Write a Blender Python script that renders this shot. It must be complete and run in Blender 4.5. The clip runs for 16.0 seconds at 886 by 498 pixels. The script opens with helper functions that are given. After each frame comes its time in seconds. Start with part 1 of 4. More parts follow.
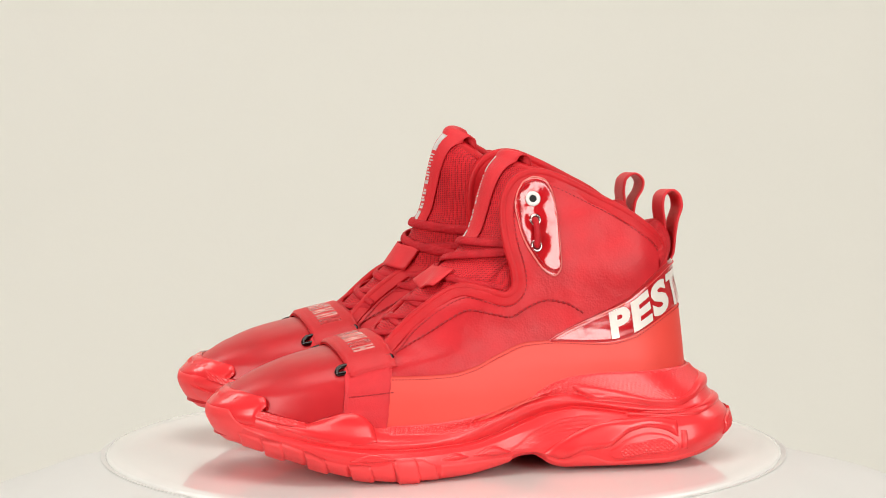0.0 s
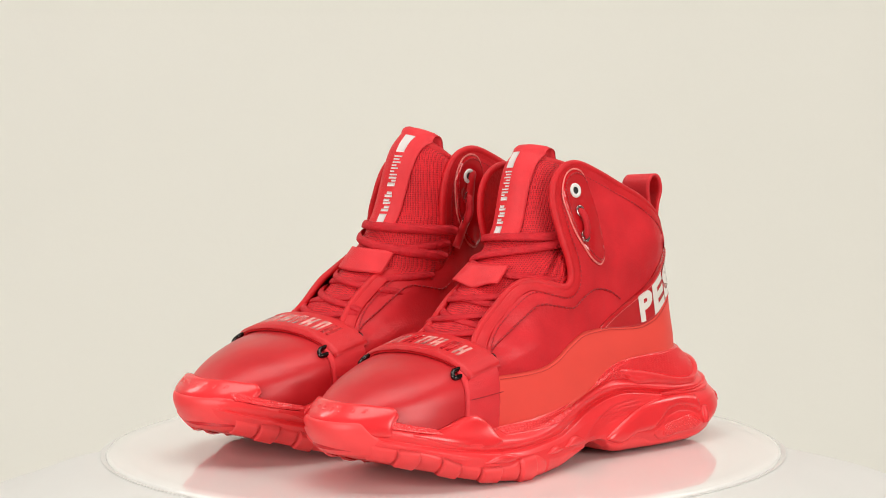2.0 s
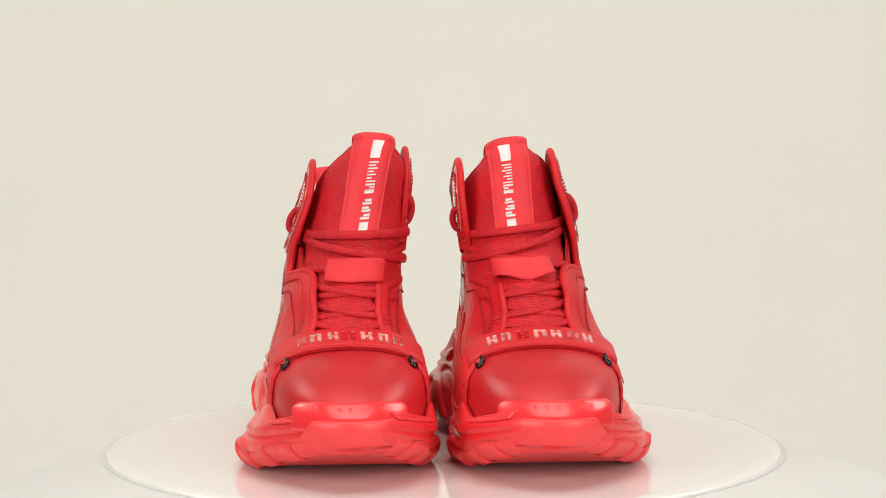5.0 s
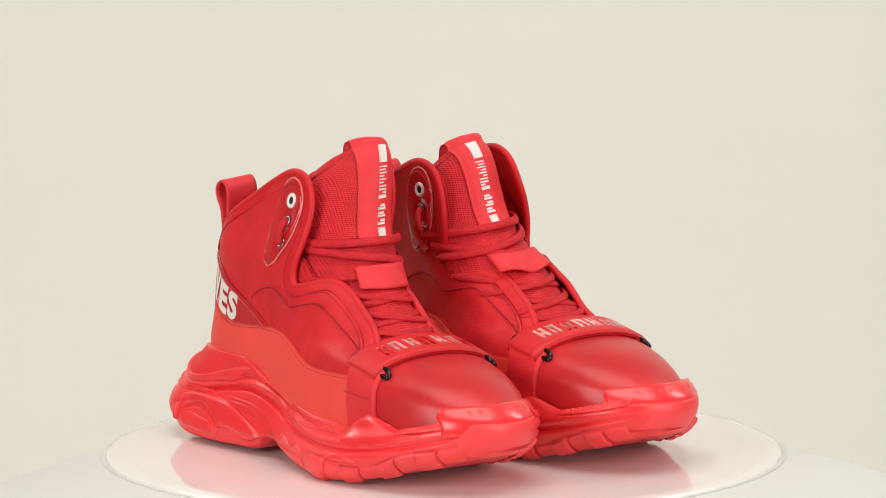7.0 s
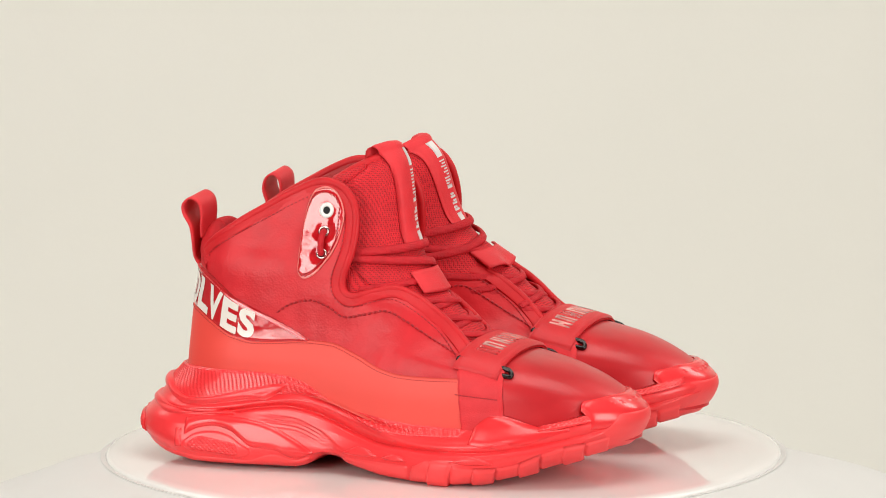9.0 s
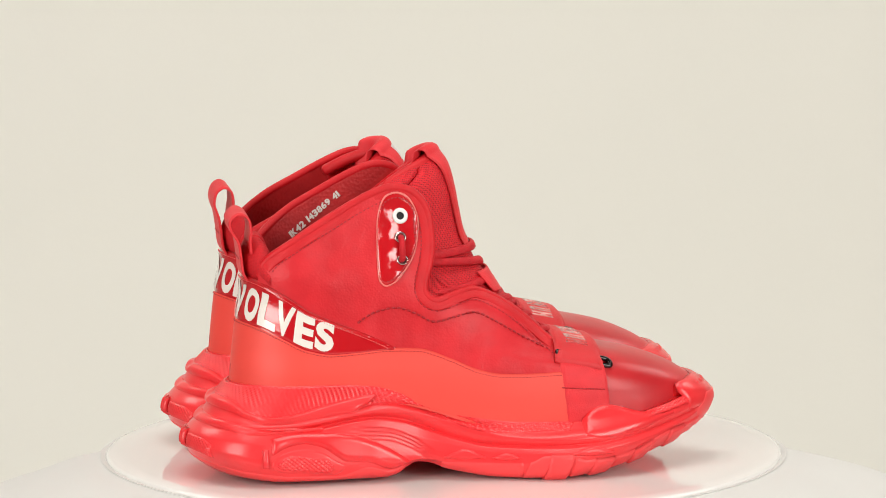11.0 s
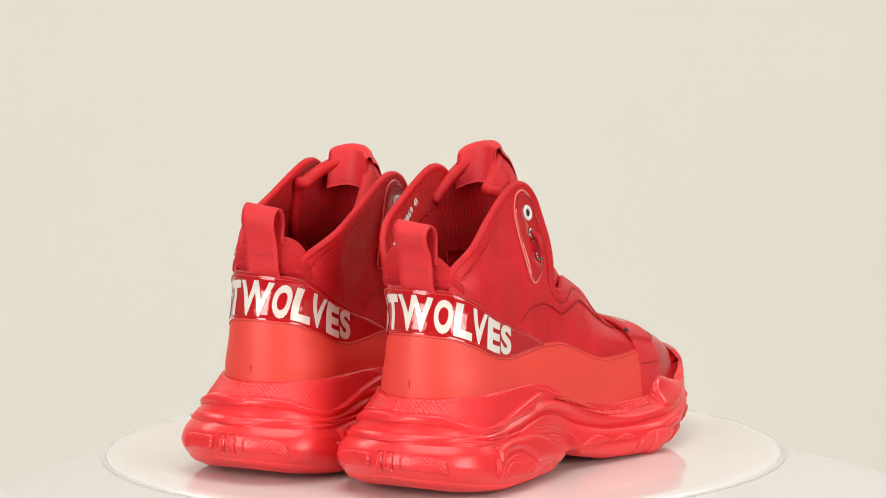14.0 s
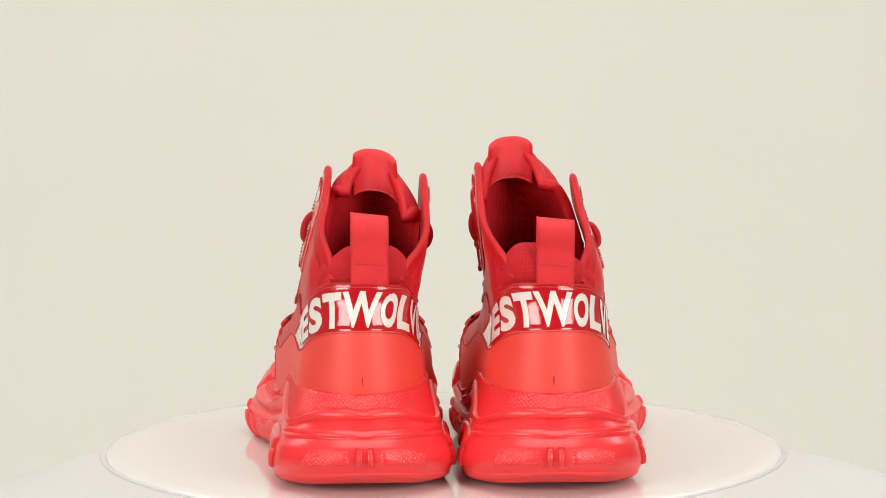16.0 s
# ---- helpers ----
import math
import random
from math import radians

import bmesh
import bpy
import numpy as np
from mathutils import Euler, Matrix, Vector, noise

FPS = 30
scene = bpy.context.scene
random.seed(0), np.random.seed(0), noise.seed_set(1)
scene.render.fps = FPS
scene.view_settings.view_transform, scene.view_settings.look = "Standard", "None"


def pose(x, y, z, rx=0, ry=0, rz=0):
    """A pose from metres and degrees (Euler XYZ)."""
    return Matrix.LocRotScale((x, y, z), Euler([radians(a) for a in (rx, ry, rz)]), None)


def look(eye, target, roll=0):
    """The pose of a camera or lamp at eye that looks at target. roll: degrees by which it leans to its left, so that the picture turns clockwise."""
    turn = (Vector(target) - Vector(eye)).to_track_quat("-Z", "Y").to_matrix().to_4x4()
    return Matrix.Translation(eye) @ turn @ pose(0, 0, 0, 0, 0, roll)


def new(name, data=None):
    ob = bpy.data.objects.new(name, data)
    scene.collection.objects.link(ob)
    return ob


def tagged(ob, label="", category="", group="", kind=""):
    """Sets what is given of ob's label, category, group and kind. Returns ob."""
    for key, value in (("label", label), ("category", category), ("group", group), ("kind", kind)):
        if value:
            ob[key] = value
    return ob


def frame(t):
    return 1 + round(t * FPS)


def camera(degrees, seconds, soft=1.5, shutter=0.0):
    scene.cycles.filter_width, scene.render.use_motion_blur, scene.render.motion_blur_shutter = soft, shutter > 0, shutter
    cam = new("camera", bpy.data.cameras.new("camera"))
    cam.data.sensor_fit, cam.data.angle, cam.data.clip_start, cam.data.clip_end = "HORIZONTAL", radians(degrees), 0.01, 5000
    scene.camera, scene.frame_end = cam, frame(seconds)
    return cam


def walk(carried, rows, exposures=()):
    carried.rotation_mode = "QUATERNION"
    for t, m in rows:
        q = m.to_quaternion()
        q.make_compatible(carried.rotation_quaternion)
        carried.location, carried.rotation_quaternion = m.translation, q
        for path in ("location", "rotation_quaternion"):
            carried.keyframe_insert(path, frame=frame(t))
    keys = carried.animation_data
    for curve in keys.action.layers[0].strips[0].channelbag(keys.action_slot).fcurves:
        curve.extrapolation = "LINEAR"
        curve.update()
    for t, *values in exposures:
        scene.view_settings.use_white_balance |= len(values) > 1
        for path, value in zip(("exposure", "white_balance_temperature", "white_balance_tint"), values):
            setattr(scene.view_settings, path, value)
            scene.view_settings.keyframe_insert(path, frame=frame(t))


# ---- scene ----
# A pair of red high-top sneakers turning on a white turntable in a small photo studio.

# ---- camera: fixed on a tripod ----
SPIN = 16.196          # turntable, degrees per second
EYE = (0.0, -2.65, 0.4840)
cam = camera(11.28, 16.0, soft=1.0)
CAM_POSE = look(EYE, (0.0003, 0.0, 0.4840 - 2.65 * math.tan(radians(7.826))), roll=-0.25)
walk(cam, [(0.0, CAM_POSE), (16.0, CAM_POSE)])

# ---- light: a grey-walled studio with softboxes ----
world = bpy.data.worlds.new("studio_world")
scene.world = world
world.use_nodes = True
world.node_tree.nodes["Background"].inputs[0].default_value = (1.0, 0.97, 0.92, 1)
world.node_tree.nodes["Background"].inputs[1].default_value = 0.055
scene.view_settings.exposure = 0.0


def softbox(name, eye, target, sx, sy, watts, color=(1.0, 0.97, 0.92)):
    lamp = bpy.data.lights.new(name, "AREA")
    lamp.shape, lamp.size, lamp.size_y, lamp.energy, lamp.color = "RECTANGLE", sx, sy, watts, color
    ob = new(name, lamp)
    ob.matrix_world = look(eye, target)
    return ob


softbox("softbox_lamp", (-1.5, -1.75, 0.72), (0, 0, 0.10), 1.1, 1.3, 34)
softbox("softbox_lamp", (1.5, -1.75, 0.72), (0, 0, 0.10), 1.1, 1.3, 34)
softbox("softbox_lamp", (0.0, -0.3, 1.9), (0, 0.1, 0.0), 1.5, 1.1, 20)
# two unseen lamps added to brighten the backdrop
softbox("softbox_lamp", (-1.6, 1.0, 1.7), (0.3, 2.6, 0.2), 0.8, 0.8, 16.5)
softbox("softbox_lamp", (1.6, 1.0, 1.7), (-0.3, 2.6, 0.2), 0.8, 0.8, 18.0)


# ---- materials ----
def material(name, color, rough=0.5, metal=0.0, coat=0.0, vary=0.08, vscale=60.0, grain=0.0, gscale=900.0,
             spec=0.5, wear=0.0, sheen=0.0, kind="noise", hole_shade=0.0, fold=0.0):
    """Colour with two scales of variation, a fine relief (grain, in metres of height), and on demand shade painted into
    its pits.
    """
    m = bpy.data.materials.new(name)
    m.use_nodes = True
    nt = m.node_tree
    b = nt.nodes["Principled BSDF"]
    b.inputs["Roughness"].default_value = rough
    b.inputs["Metallic"].default_value = metal
    b.inputs["Coat Weight"].default_value = coat
    b.inputs["Coat Roughness"].default_value = 0.04
    b.inputs["Specular IOR Level"].default_value = spec
    if sheen:
        b.inputs["Sheen Weight"].default_value = sheen
        b.inputs["Sheen Tint"].default_value = (*color, 1)
    co = nt.nodes.new("ShaderNodeTexCoord")
    big = nt.nodes.new("ShaderNodeTexNoise")
    big.inputs["Scale"].default_value = vscale
    big.inputs["Detail"].default_value = 5
    nt.links.new(co.outputs["Object"], big.inputs["Vector"])
    ramp = nt.nodes.new("ShaderNodeValToRGB")
    lo = [c * (1 - vary) for c in color]
    hi = [min(1, c * (1 + vary)) for c in color]
    ramp.color_ramp.elements[0].position, ramp.color_ramp.elements[1].position = 0.3, 0.7
    ramp.color_ramp.elements[0].color, ramp.color_ramp.elements[1].color = (*lo, 1), (*hi, 1)
    nt.links.new(big.outputs["Fac"], ramp.inputs["Fac"])
    nt.links.new(ramp.outputs["Color"], b.inputs["Base Color"])
    if wear:
        rr = nt.nodes.new("ShaderNodeMapRange")
        rr.inputs["To Min"].default_value, rr.inputs["To Max"].default_value = max(0.02, rough - wear), rough + wear
        nt.links.new(big.outputs["Fac"], rr.inputs["Value"])
        nt.links.new(rr.outputs["Result"], b.inputs["Roughness"])
    if grain:
        if kind == "noise":
            fine = nt.nodes.new("ShaderNodeTexNoise")
            fine.inputs["Detail"].default_value = 3
            out = fine.outputs["Fac"]
        elif kind == "cells":
            fine = nt.nodes.new("ShaderNodeTexVoronoi")
            fine.inputs["Randomness"].default_value = 0.85
            out = fine.outputs["Distance"]
        else:                       # net: a regular knit or knurl
            fine = nt.nodes.new("ShaderNodeTexVoronoi")
            fine.inputs["Randomness"].default_value = 0.12
            out = fine.outputs["Distance"]
        fine.inputs["Scale"].default_value = gscale
        # shade inside the weave's holes, multiplied into the base colour
        if hole_shade:
            hole = nt.nodes.new("ShaderNodeMapRange")
            hole.interpolation_type = "SMOOTHSTEP"
            hole.inputs["From Min"].default_value, hole.inputs["From Max"].default_value = 0.18, 0.52
            hole.inputs["To Min"].default_value = 1 - hole_shade
            nt.links.new(out, hole.inputs["Value"])
            dark = nt.nodes.new("ShaderNodeMix")
            dark.data_type, dark.blend_type = "RGBA", "MULTIPLY"
            dark.inputs["Factor"].default_value = 1.0
            nt.links.new(ramp.outputs["Color"], dark.inputs["A"])
            nt.links.new(hole.outputs["Result"], dark.inputs["B"])
            nt.links.new(dark.outputs["Result"], b.inputs["Base Color"])
        nt.links.new(co.outputs["Object"], fine.inputs["Vector"])
        bump = nt.nodes.new("ShaderNodeBump")
        bump.inputs["Strength"].default_value = 1.0
        bump.inputs["Distance"].default_value = grain
        nt.links.new(out, bump.inputs["Height"])
        nt.links.new(bump.outputs["Normal"], b.inputs["Normal"])
    if fold:
        soft = nt.nodes.new("ShaderNodeTexNoise")
        soft.inputs["Scale"].default_value, soft.inputs["Detail"].default_value, soft.inputs["Distortion"].default_value = 55, 4, 1.2
        nt.links.new(co.outputs["Object"], soft.inputs["Vector"])
        crease = nt.nodes.new("ShaderNodeBump")
        crease.inputs["Distance"].default_value = fold
        nt.links.new(soft.outputs["Fac"], crease.inputs["Height"])
        if grain:
            nt.links.new(bump.outputs["Normal"], crease.inputs["Normal"])
        nt.links.new(crease.outputs["Normal"], b.inputs["Normal"])
    return m


LEATHER = material("red_grained_leather", (0.62, 0.019, 0.027), 0.42, vary=0.12, vscale=45, grain=0.0001, gscale=750, kind="cells", wear=0.10, fold=0.0004, spec=0.30)
TOE_LEATHER = material("red_smooth_leather", (0.54, 0.016, 0.022), 0.35, vary=0.12, vscale=30, grain=0.00003, gscale=1100, kind="cells", wear=0.06, spec=0.45)
MATTE = material("matte_coral_red_leather", (0.84, 0.066, 0.048), 0.50, vary=0.04, vscale=25, grain=0.00004, gscale=1200)
PATENT = material("red_patent_leather", (0.55, 0.008, 0.014), 0.10, coat=1.0, vary=0.05, vscale=40, grain=0.0011, gscale=70)
RUBBER = material("glossy_red_rubber", (0.84, 0.034, 0.040), 0.31, coat=0.08, vary=0.06, vscale=40, grain=0.00005, gscale=600, wear=0.05)
BUMPER = material("polished_red_rubber", (0.80, 0.028, 0.034), 0.26, coat=0.16, vary=0.05, vscale=40, grain=0.00005, gscale=300)
TREAD = material("red_outsole_rubber", (0.88, 0.052, 0.056), 0.44, vary=0.06, vscale=50, grain=0.00006, gscale=700, wear=0.06)
KNURL = material("knurled_red_rubber", (0.84, 0.034, 0.040), 0.27, coat=0.1, vary=0.05, vscale=40, grain=0.00004, gscale=600)
MESH = material("red_spacer_mesh", (0.69, 0.013, 0.023), 0.6, vary=0.10, vscale=120, grain=0.0006, gscale=900, kind="net", hole_shade=0.62, spec=0.35)
KNIT = material("red_padded_knit", (0.58, 0.012, 0.019), 0.7, vary=0.06, vscale=80, grain=0.0003, gscale=1300, kind="net", hole_shade=0.25, spec=0.3)
BINDING = material("red_binding_tape", (0.59, 0.010, 0.016), 0.48, vary=0.07, vscale=90, grain=0.0002, gscale=1600, spec=0.32)
WEBBING = material("red_ribbed_webbing", (0.72, 0.025, 0.034), 0.5, vary=0.06, vscale=90, grain=0.0003, gscale=1300, spec=0.4)
ELASTIC = material("red_elastic_strap", (0.62, 0.012, 0.018), 0.48, vary=0.05, vscale=70, grain=0.0002, gscale=1500, sheen=0.2)
LACE = material("red_woven_lace", (0.55, 0.008, 0.017), 0.6, vary=0.12, vscale=200, grain=0.0004, gscale=1300, kind="net", spec=0.35)
THREAD = material("dark_red_thread", (0.40, 0.009, 0.015), 0.6, vary=0.1, vscale=200)
# light pink translucent edge, paled further to paint in its highlight
PATCH_EDGE = material("pale_cut_edge", (0.80, 0.20, 0.18), 0.3, vary=0.15, vscale=200)
PALE_THREAD = material("pale_red_thread", (0.75, 0.10, 0.10), 0.5, vary=0.1, vscale=200)
PRINT = material("white_print", (0.84, 0.78, 0.72), 0.22, coat=0.5, vary=0.03, vscale=90, grain=0.00004, gscale=500)
LABEL_PRINT = material("pale_grey_print", (0.72, 0.66, 0.64), 0.4, vary=0.04, vscale=90, grain=0.00005, gscale=900)
# worn foil; its pale pink is the softbox's reflection put into the colour
LIT_FOIL = material("worn_foil_print_lit", (0.80, 0.30, 0.27), 0.22, coat=0.4, vary=0.45, vscale=160)
RED_FOIL = material("glossy_red_print", (0.50, 0.008, 0.014), 0.15, coat=0.5, vary=0.3, vscale=160)
GUNMETAL = material("black_gunmetal", (0.05, 0.045, 0.045), 0.18, metal=1.0, vary=0.2, vscale=100)
WHITE_METAL = material("white_enamel", (0.82, 0.80, 0.77), 0.25, vary=0.03, vscale=100)
STEEL = material("steel_ring", (0.55, 0.45, 0.44), 0.22, metal=1.0, vary=0.1, vscale=100)
LINING = material("red_leather_lining", (0.50, 0.018, 0.020), 0.5, vary=0.14, vscale=60, grain=0.0003, gscale=500, kind="cells")
BLACK = material("black_textile_and_hole_shade", (0.012, 0.012, 0.012), 0.8, vary=0.2, vscale=200, grain=0.0003, gscale=1200)
PLATE = material("white_acrylic", (0.775, 0.76, 0.735), 0.055, vary=0.015, vscale=8, wear=0.02)
CLOTH = material("white_draped_sheet", (0.68, 0.67, 0.645), 0.6, vary=0.02, vscale=12, grain=0.002, gscale=9)
PAPER = material("ivory_paper_backdrop", (0.80, 0.785, 0.725), 0.8, vary=0.015, vscale=1.5, grain=0.0003, gscale=40)
# unseen room shell: kept dark grey so it bounces less fill light
WALL = material("unseen_grey_wall", (0.32, 0.31, 0.30), 0.8, vary=0.03, vscale=2, grain=0.001, gscale=60)


# ---- building helpers ----
def curve(pairs):
    """A smooth function through (x, y) pairs that never overshoots."""
    xs = np.array([p[0] for p in pairs], float)
    ys = np.array([p[1] for p in pairs], float)
    h = np.diff(xs)
    s = np.diff(ys) / h
    m = np.zeros(len(xs))
    m[0], m[-1] = s[0], s[-1]
    for i in range(1, len(xs) - 1):
        if s[i - 1] * s[i] > 0:
            a, b = 2 * h[i] + h[i - 1], h[i] + 2 * h[i - 1]
            m[i] = (a + b) / (a / s[i - 1] + b / s[i])

    def f(x):
        x = np.clip(np.asarray(x, float), xs[0], xs[-1])
        i = np.clip(np.searchsorted(xs, x) - 1, 0, len(xs) - 2)
        t = (x - xs[i]) / h[i]
        return ((1 + 2 * t) * (1 - t) ** 2 * ys[i] + t * (1 - t) ** 2 * h[i] * m[i]
                + t * t * (3 - 2 * t) * ys[i + 1] + t * t * (t - 1) * h[i] * m[i + 1])
    return f


def smooth(e0, e1, x):
    t = np.clip((x - e0) / (e1 - e0), 0, 1)
    return t * t * (3 - 2 * t)


def spline(points, n):
    """Catmull-Rom through points, n samples evenly along their index."""
    p = np.array(points, float)
    p = np.vstack([2 * p[0] - p[1], p, 2 * p[-1] - p[-2]])
    u = np.linspace(0, len(points) - 1 - 1e-9, n)
    i = u.astype(int)
    t = (u - i)[:, None]
    a, b, c, d = p[i], p[i + 1], p[i + 2], p[i + 3]
    return 0.5 * (2 * b + (c - a) * t + (2 * a - 5 * b + 4 * c - d) * t ** 2 + (3 * b - a - 3 * c + d) * t ** 3)


class Side:
    """Which foot is being built: +1 left, -1 right; models have y outward, millimetres."""
    mir = 1
    drop, lean, tilt = 1.0, 0.0, 0.0     # how far the tongue is pressed down, leans inward and slopes at its top
    slouch = (0.0, 0.0)                  # how the worn collar sags: all of it, and more on one side
    sway = (0.0, 0.0)                    # how far its foot and its top stand forward


def part(name, verts, faces, mat, parent, label="", flat=False):
    v = np.array(verts, float).reshape(-1, 3)
    if Side.slouch[1]:
        v[:, 2] += smooth(95, 150, v[:, 2]) * (Side.slouch[0] + Side.slouch[1] * np.clip(v[:, 1] + 10, -34, 34))
    v = v * 0.001
    v[:, 1] *= Side.mir
    if Side.mir < 0:
        faces = [tuple(reversed(f)) for f in faces]
    me = bpy.data.meshes.new(name)
    me.from_pydata(v.tolist(), [], [tuple(int(i) for i in f) for f in faces])
    me.materials.append(mat)
    me.polygons.foreach_set("use_smooth", [not flat] * len(me.polygons))
    me.update()
    ob = new(name, me)
    ob.parent = parent
    if label:
        ob["label"] = label
    return ob


def grid_faces(n, m, ring_n=False, ring_m=False, base=0, flip=False):
    out = []
    for i in range(n if ring_n else n - 1):
        for j in range(m if ring_m else m - 1):
            a, b = i * m + j, i * m + (j + 1) % m
            c, d = ((i + 1) % n) * m + (j + 1) % m, ((i + 1) % n) * m + j
            out.append((a + base, b + base, c + base, d + base) if not flip else (d + base, c + base, b + base, a + base))
    return out


def join(*pieces):
    vs, fs, k = [], [], 0
    for v, f in pieces:
        v = np.array(v, float).reshape(-1, 3)
        vs.append(v)
        fs += [tuple(i + k for i in q) for q in f]
        k += len(v)
    return np.vstack(vs), fs


def tube(path, r, k=10, flat=1.0, up=(0, 0, 1), closed=False, taper=False):
    """A tube along a path; flat squeezes it along the direction nearest to up."""
    p = np.array(path, float)
    n = len(p)
    t = np.roll(p, -1, 0) - np.roll(p, 1, 0) if closed else np.gradient(p, axis=0)
    t /= np.linalg.norm(t, axis=1)[:, None] + 1e-9
    upv = np.broadcast_to(np.array(up, float), p.shape) if np.ndim(up) == 1 else np.array(up, float)
    a = np.cross(t, upv)
    a /= np.linalg.norm(a, axis=1)[:, None] + 1e-9
    b = np.cross(a, t)
    r = np.broadcast_to(np.array(r, float), (n,)).copy()
    if taper:
        r[0] *= 0.5
        r[-1] *= 0.5
    ang = np.linspace(0, 2 * np.pi, k, endpoint=False)
    v = p[:, None] + r[:, None, None] * (a[:, None] * np.cos(ang)[None, :, None] + b[:, None] * (np.sin(ang) * flat)[None, :, None])
    f = grid_faces(n, k, ring_n=closed, ring_m=True)
    if not closed:
        f += [tuple(range(k)), tuple(range((n - 1) * k + k - 1, (n - 1) * k - 1, -1))]
    return v.reshape(-1, 3), f


# ---- the shoe's form, millimetres: x from the heel to the toe, y outward, z up ----
XB = curve([(30, 0), (62, 2.5), (93, 6.0), (109, 9), (122, 9), (137, 11), (160, 16), (180, 19)])
XF = curve([(25, 283), (40, 281), (47, 276.5), (55, 265), (64, 244), (68, 228), (71, 213), (74, 203), (80, 192), (86, 185), (90, 181), (96, 174),
            (102, 164), (108, 156), (114, 157), (125, 166), (140, 175), (180, 178)])
WU = curve([(25, 46), (45, 45.5), (60, 43.5), (75, 39), (90, 37), (115, 35), (135, 32.3), (155, 29.8), (180, 28)])
CY = curve([(25, 0), (90, 0), (115, -2), (135, -6), (155, -10), (180, -12)])
HB = curve([(25, 0.71), (45, 0.74), (75, 0.81), (95, 0.84), (115, 0.93), (145, 1.0), (180, 1.0)])
STRAP_TOP = curve([(183, 80.0), (192, 77.6), (200, 76), (218, 71.8)])

SXB = curve([(0, -4), (2, -9), (5.7, -16), (10, -21), (14.3, -24.5), (20, -26.5), (26, -25), (30, -22), (33.8, -18), (36, -15.5), (39, -14), (43, -11.5), (46, -8.5), (50, -4.5), (54, -1.2), (62, 1.0)])
SXF = curve([(0, 246), (8, 257), (14, 266), (20.7, 276), (30, 284.5), (37, 287), (41, 286), (46, 281.5), (50, 277), (66, 272)])
SC = curve([(-30, 0), (90, 0), (140, 3), (190, 6), (225, 5), (260, 2.5), (290, 1)])      # the forefoot swings outward
# lines that run along the sole's side: bottom edge, fullest line, groove, crest and rim
Z_BOT = curve([(-30, 20), (-25, 13), (-17, 8), (-10, 5), (0, 3), (20, 1.4), (84, 1.4), (91, 2.8), (97, 6.5), (103, 9.5), (110, 9), (118, 6), (129, 3.4), (145, 0.8), (165, 0), (185, 0), (200, 1.4), (212, 3), (237, 9.3), (261, 16.5), (276, 20.5), (290, 26)])
Z_FULL = curve([(-30, 19), (-10, 16), (20, 12), (60, 11), (95, 13.5), (110, 14), (130, 11), (160, 9), (200, 9.5), (230, 15), (260, 24), (290, 35)])
Z_GROOVE = curve([(-30, 32), (0, 31.5), (20, 30.3), (45, 32), (60, 34.6), (79, 36.6), (94, 34.6), (108, 29.8), (123, 24.2), (145, 19.6), (173, 18.6), (203, 19.4), (234, 23.6), (260, 29.5), (290, 37.5)])
Z_CREST = curve([(-30, 38), (0, 36.5), (15, 34.2), (30, 34.6), (49, 37), (66, 40), (87, 42), (102, 39.8), (118, 34.5), (137, 29), (154, 25.2), (170, 24), (198, 25.6), (236, 31), (262, 36), (277, 40), (290, 44)])
Z_TOP = curve([(-30, 54), (0, 54.5), (20, 55), (49, 56), (64, 55.4), (78, 52.6), (100, 45.5), (122, 39), (144, 34.3), (166, 31.7), (200, 31), (235, 34), (253, 38.3), (271, 44), (290, 49)])
W_FULL = curve([(-30, 52), (40, 52), (75, 49.5), (110, 46), (150, 52.5), (195, 59), (225, 59), (260, 56), (290, 53)])
W_GROOVE = curve([(-30, 44), (40, 44), (75, 42.5), (110, 41), (150, 48.5), (195, 54.5), (225, 55), (260, 52.5), (290, 50)])
W_CREST = curve([(-30, 44.5), (40, 44.5), (75, 43.5), (110, 43), (150, 49.5), (195, 54), (225, 54), (260, 51.5), (290, 49)])


def rounding(d, r):
    return np.sqrt(np.clip(1 - (1 - np.clip(d / r, 0, 1)) ** 2, 0, 1))


def upper_y(x, z):
    bx = HB(z) + (1 - HB(z)) * smooth(10, 170, x)
    return WU(z) * bx * rounding(x - XB(z), 40 - 8 * smooth(98, 120, z)) * rounding(XF(z) - x, 70 + 14 * smooth(58, 42, z))


def sole_layers(x):
    """Heights and half-widths of the lines that make the side of the sole, bottom first."""
    b, u, g, c, r = Z_BOT(x), Z_FULL(x), Z_GROOVE(x), Z_CREST(x), Z_TOP(x)
    wf, wg, wc = W_FULL(x), W_GROOVE(x), W_CREST(x)
    bx = HB(r) + (1 - HB(r)) * smooth(10, 170, x)
    wr = np.minimum(WU(r) * bx + 1.6, wc - 0.8)
    zs = [b, b + 2.2, u - 3, u, u + 3, u + 0.62 * (g - u), g - 1.3, g, g + 1.0, 0.45 * g + 0.55 * c, c - 0.7, c + 0.7, c + 0.10 * (r - c) + 1.3, r - 1.2, r]
    ws = [wf - 6.5, wf - 2.4, wf - 0.5, wf, wf - 0.4, 0.50 * wf + 0.50 * wg + 1.1, wg + 1.6, wg - 1.3, wg - 0.2, 0.5 * (wg + wc) + 1.2, wc + 0.8, wc - 0.8, wc - 2.9, wr + 0.4, wr - 0.8]
    for i in range(1, len(zs)):
        zs[i] = np.maximum(zs[i], zs[i - 1] + 0.15)
    return zs, ws


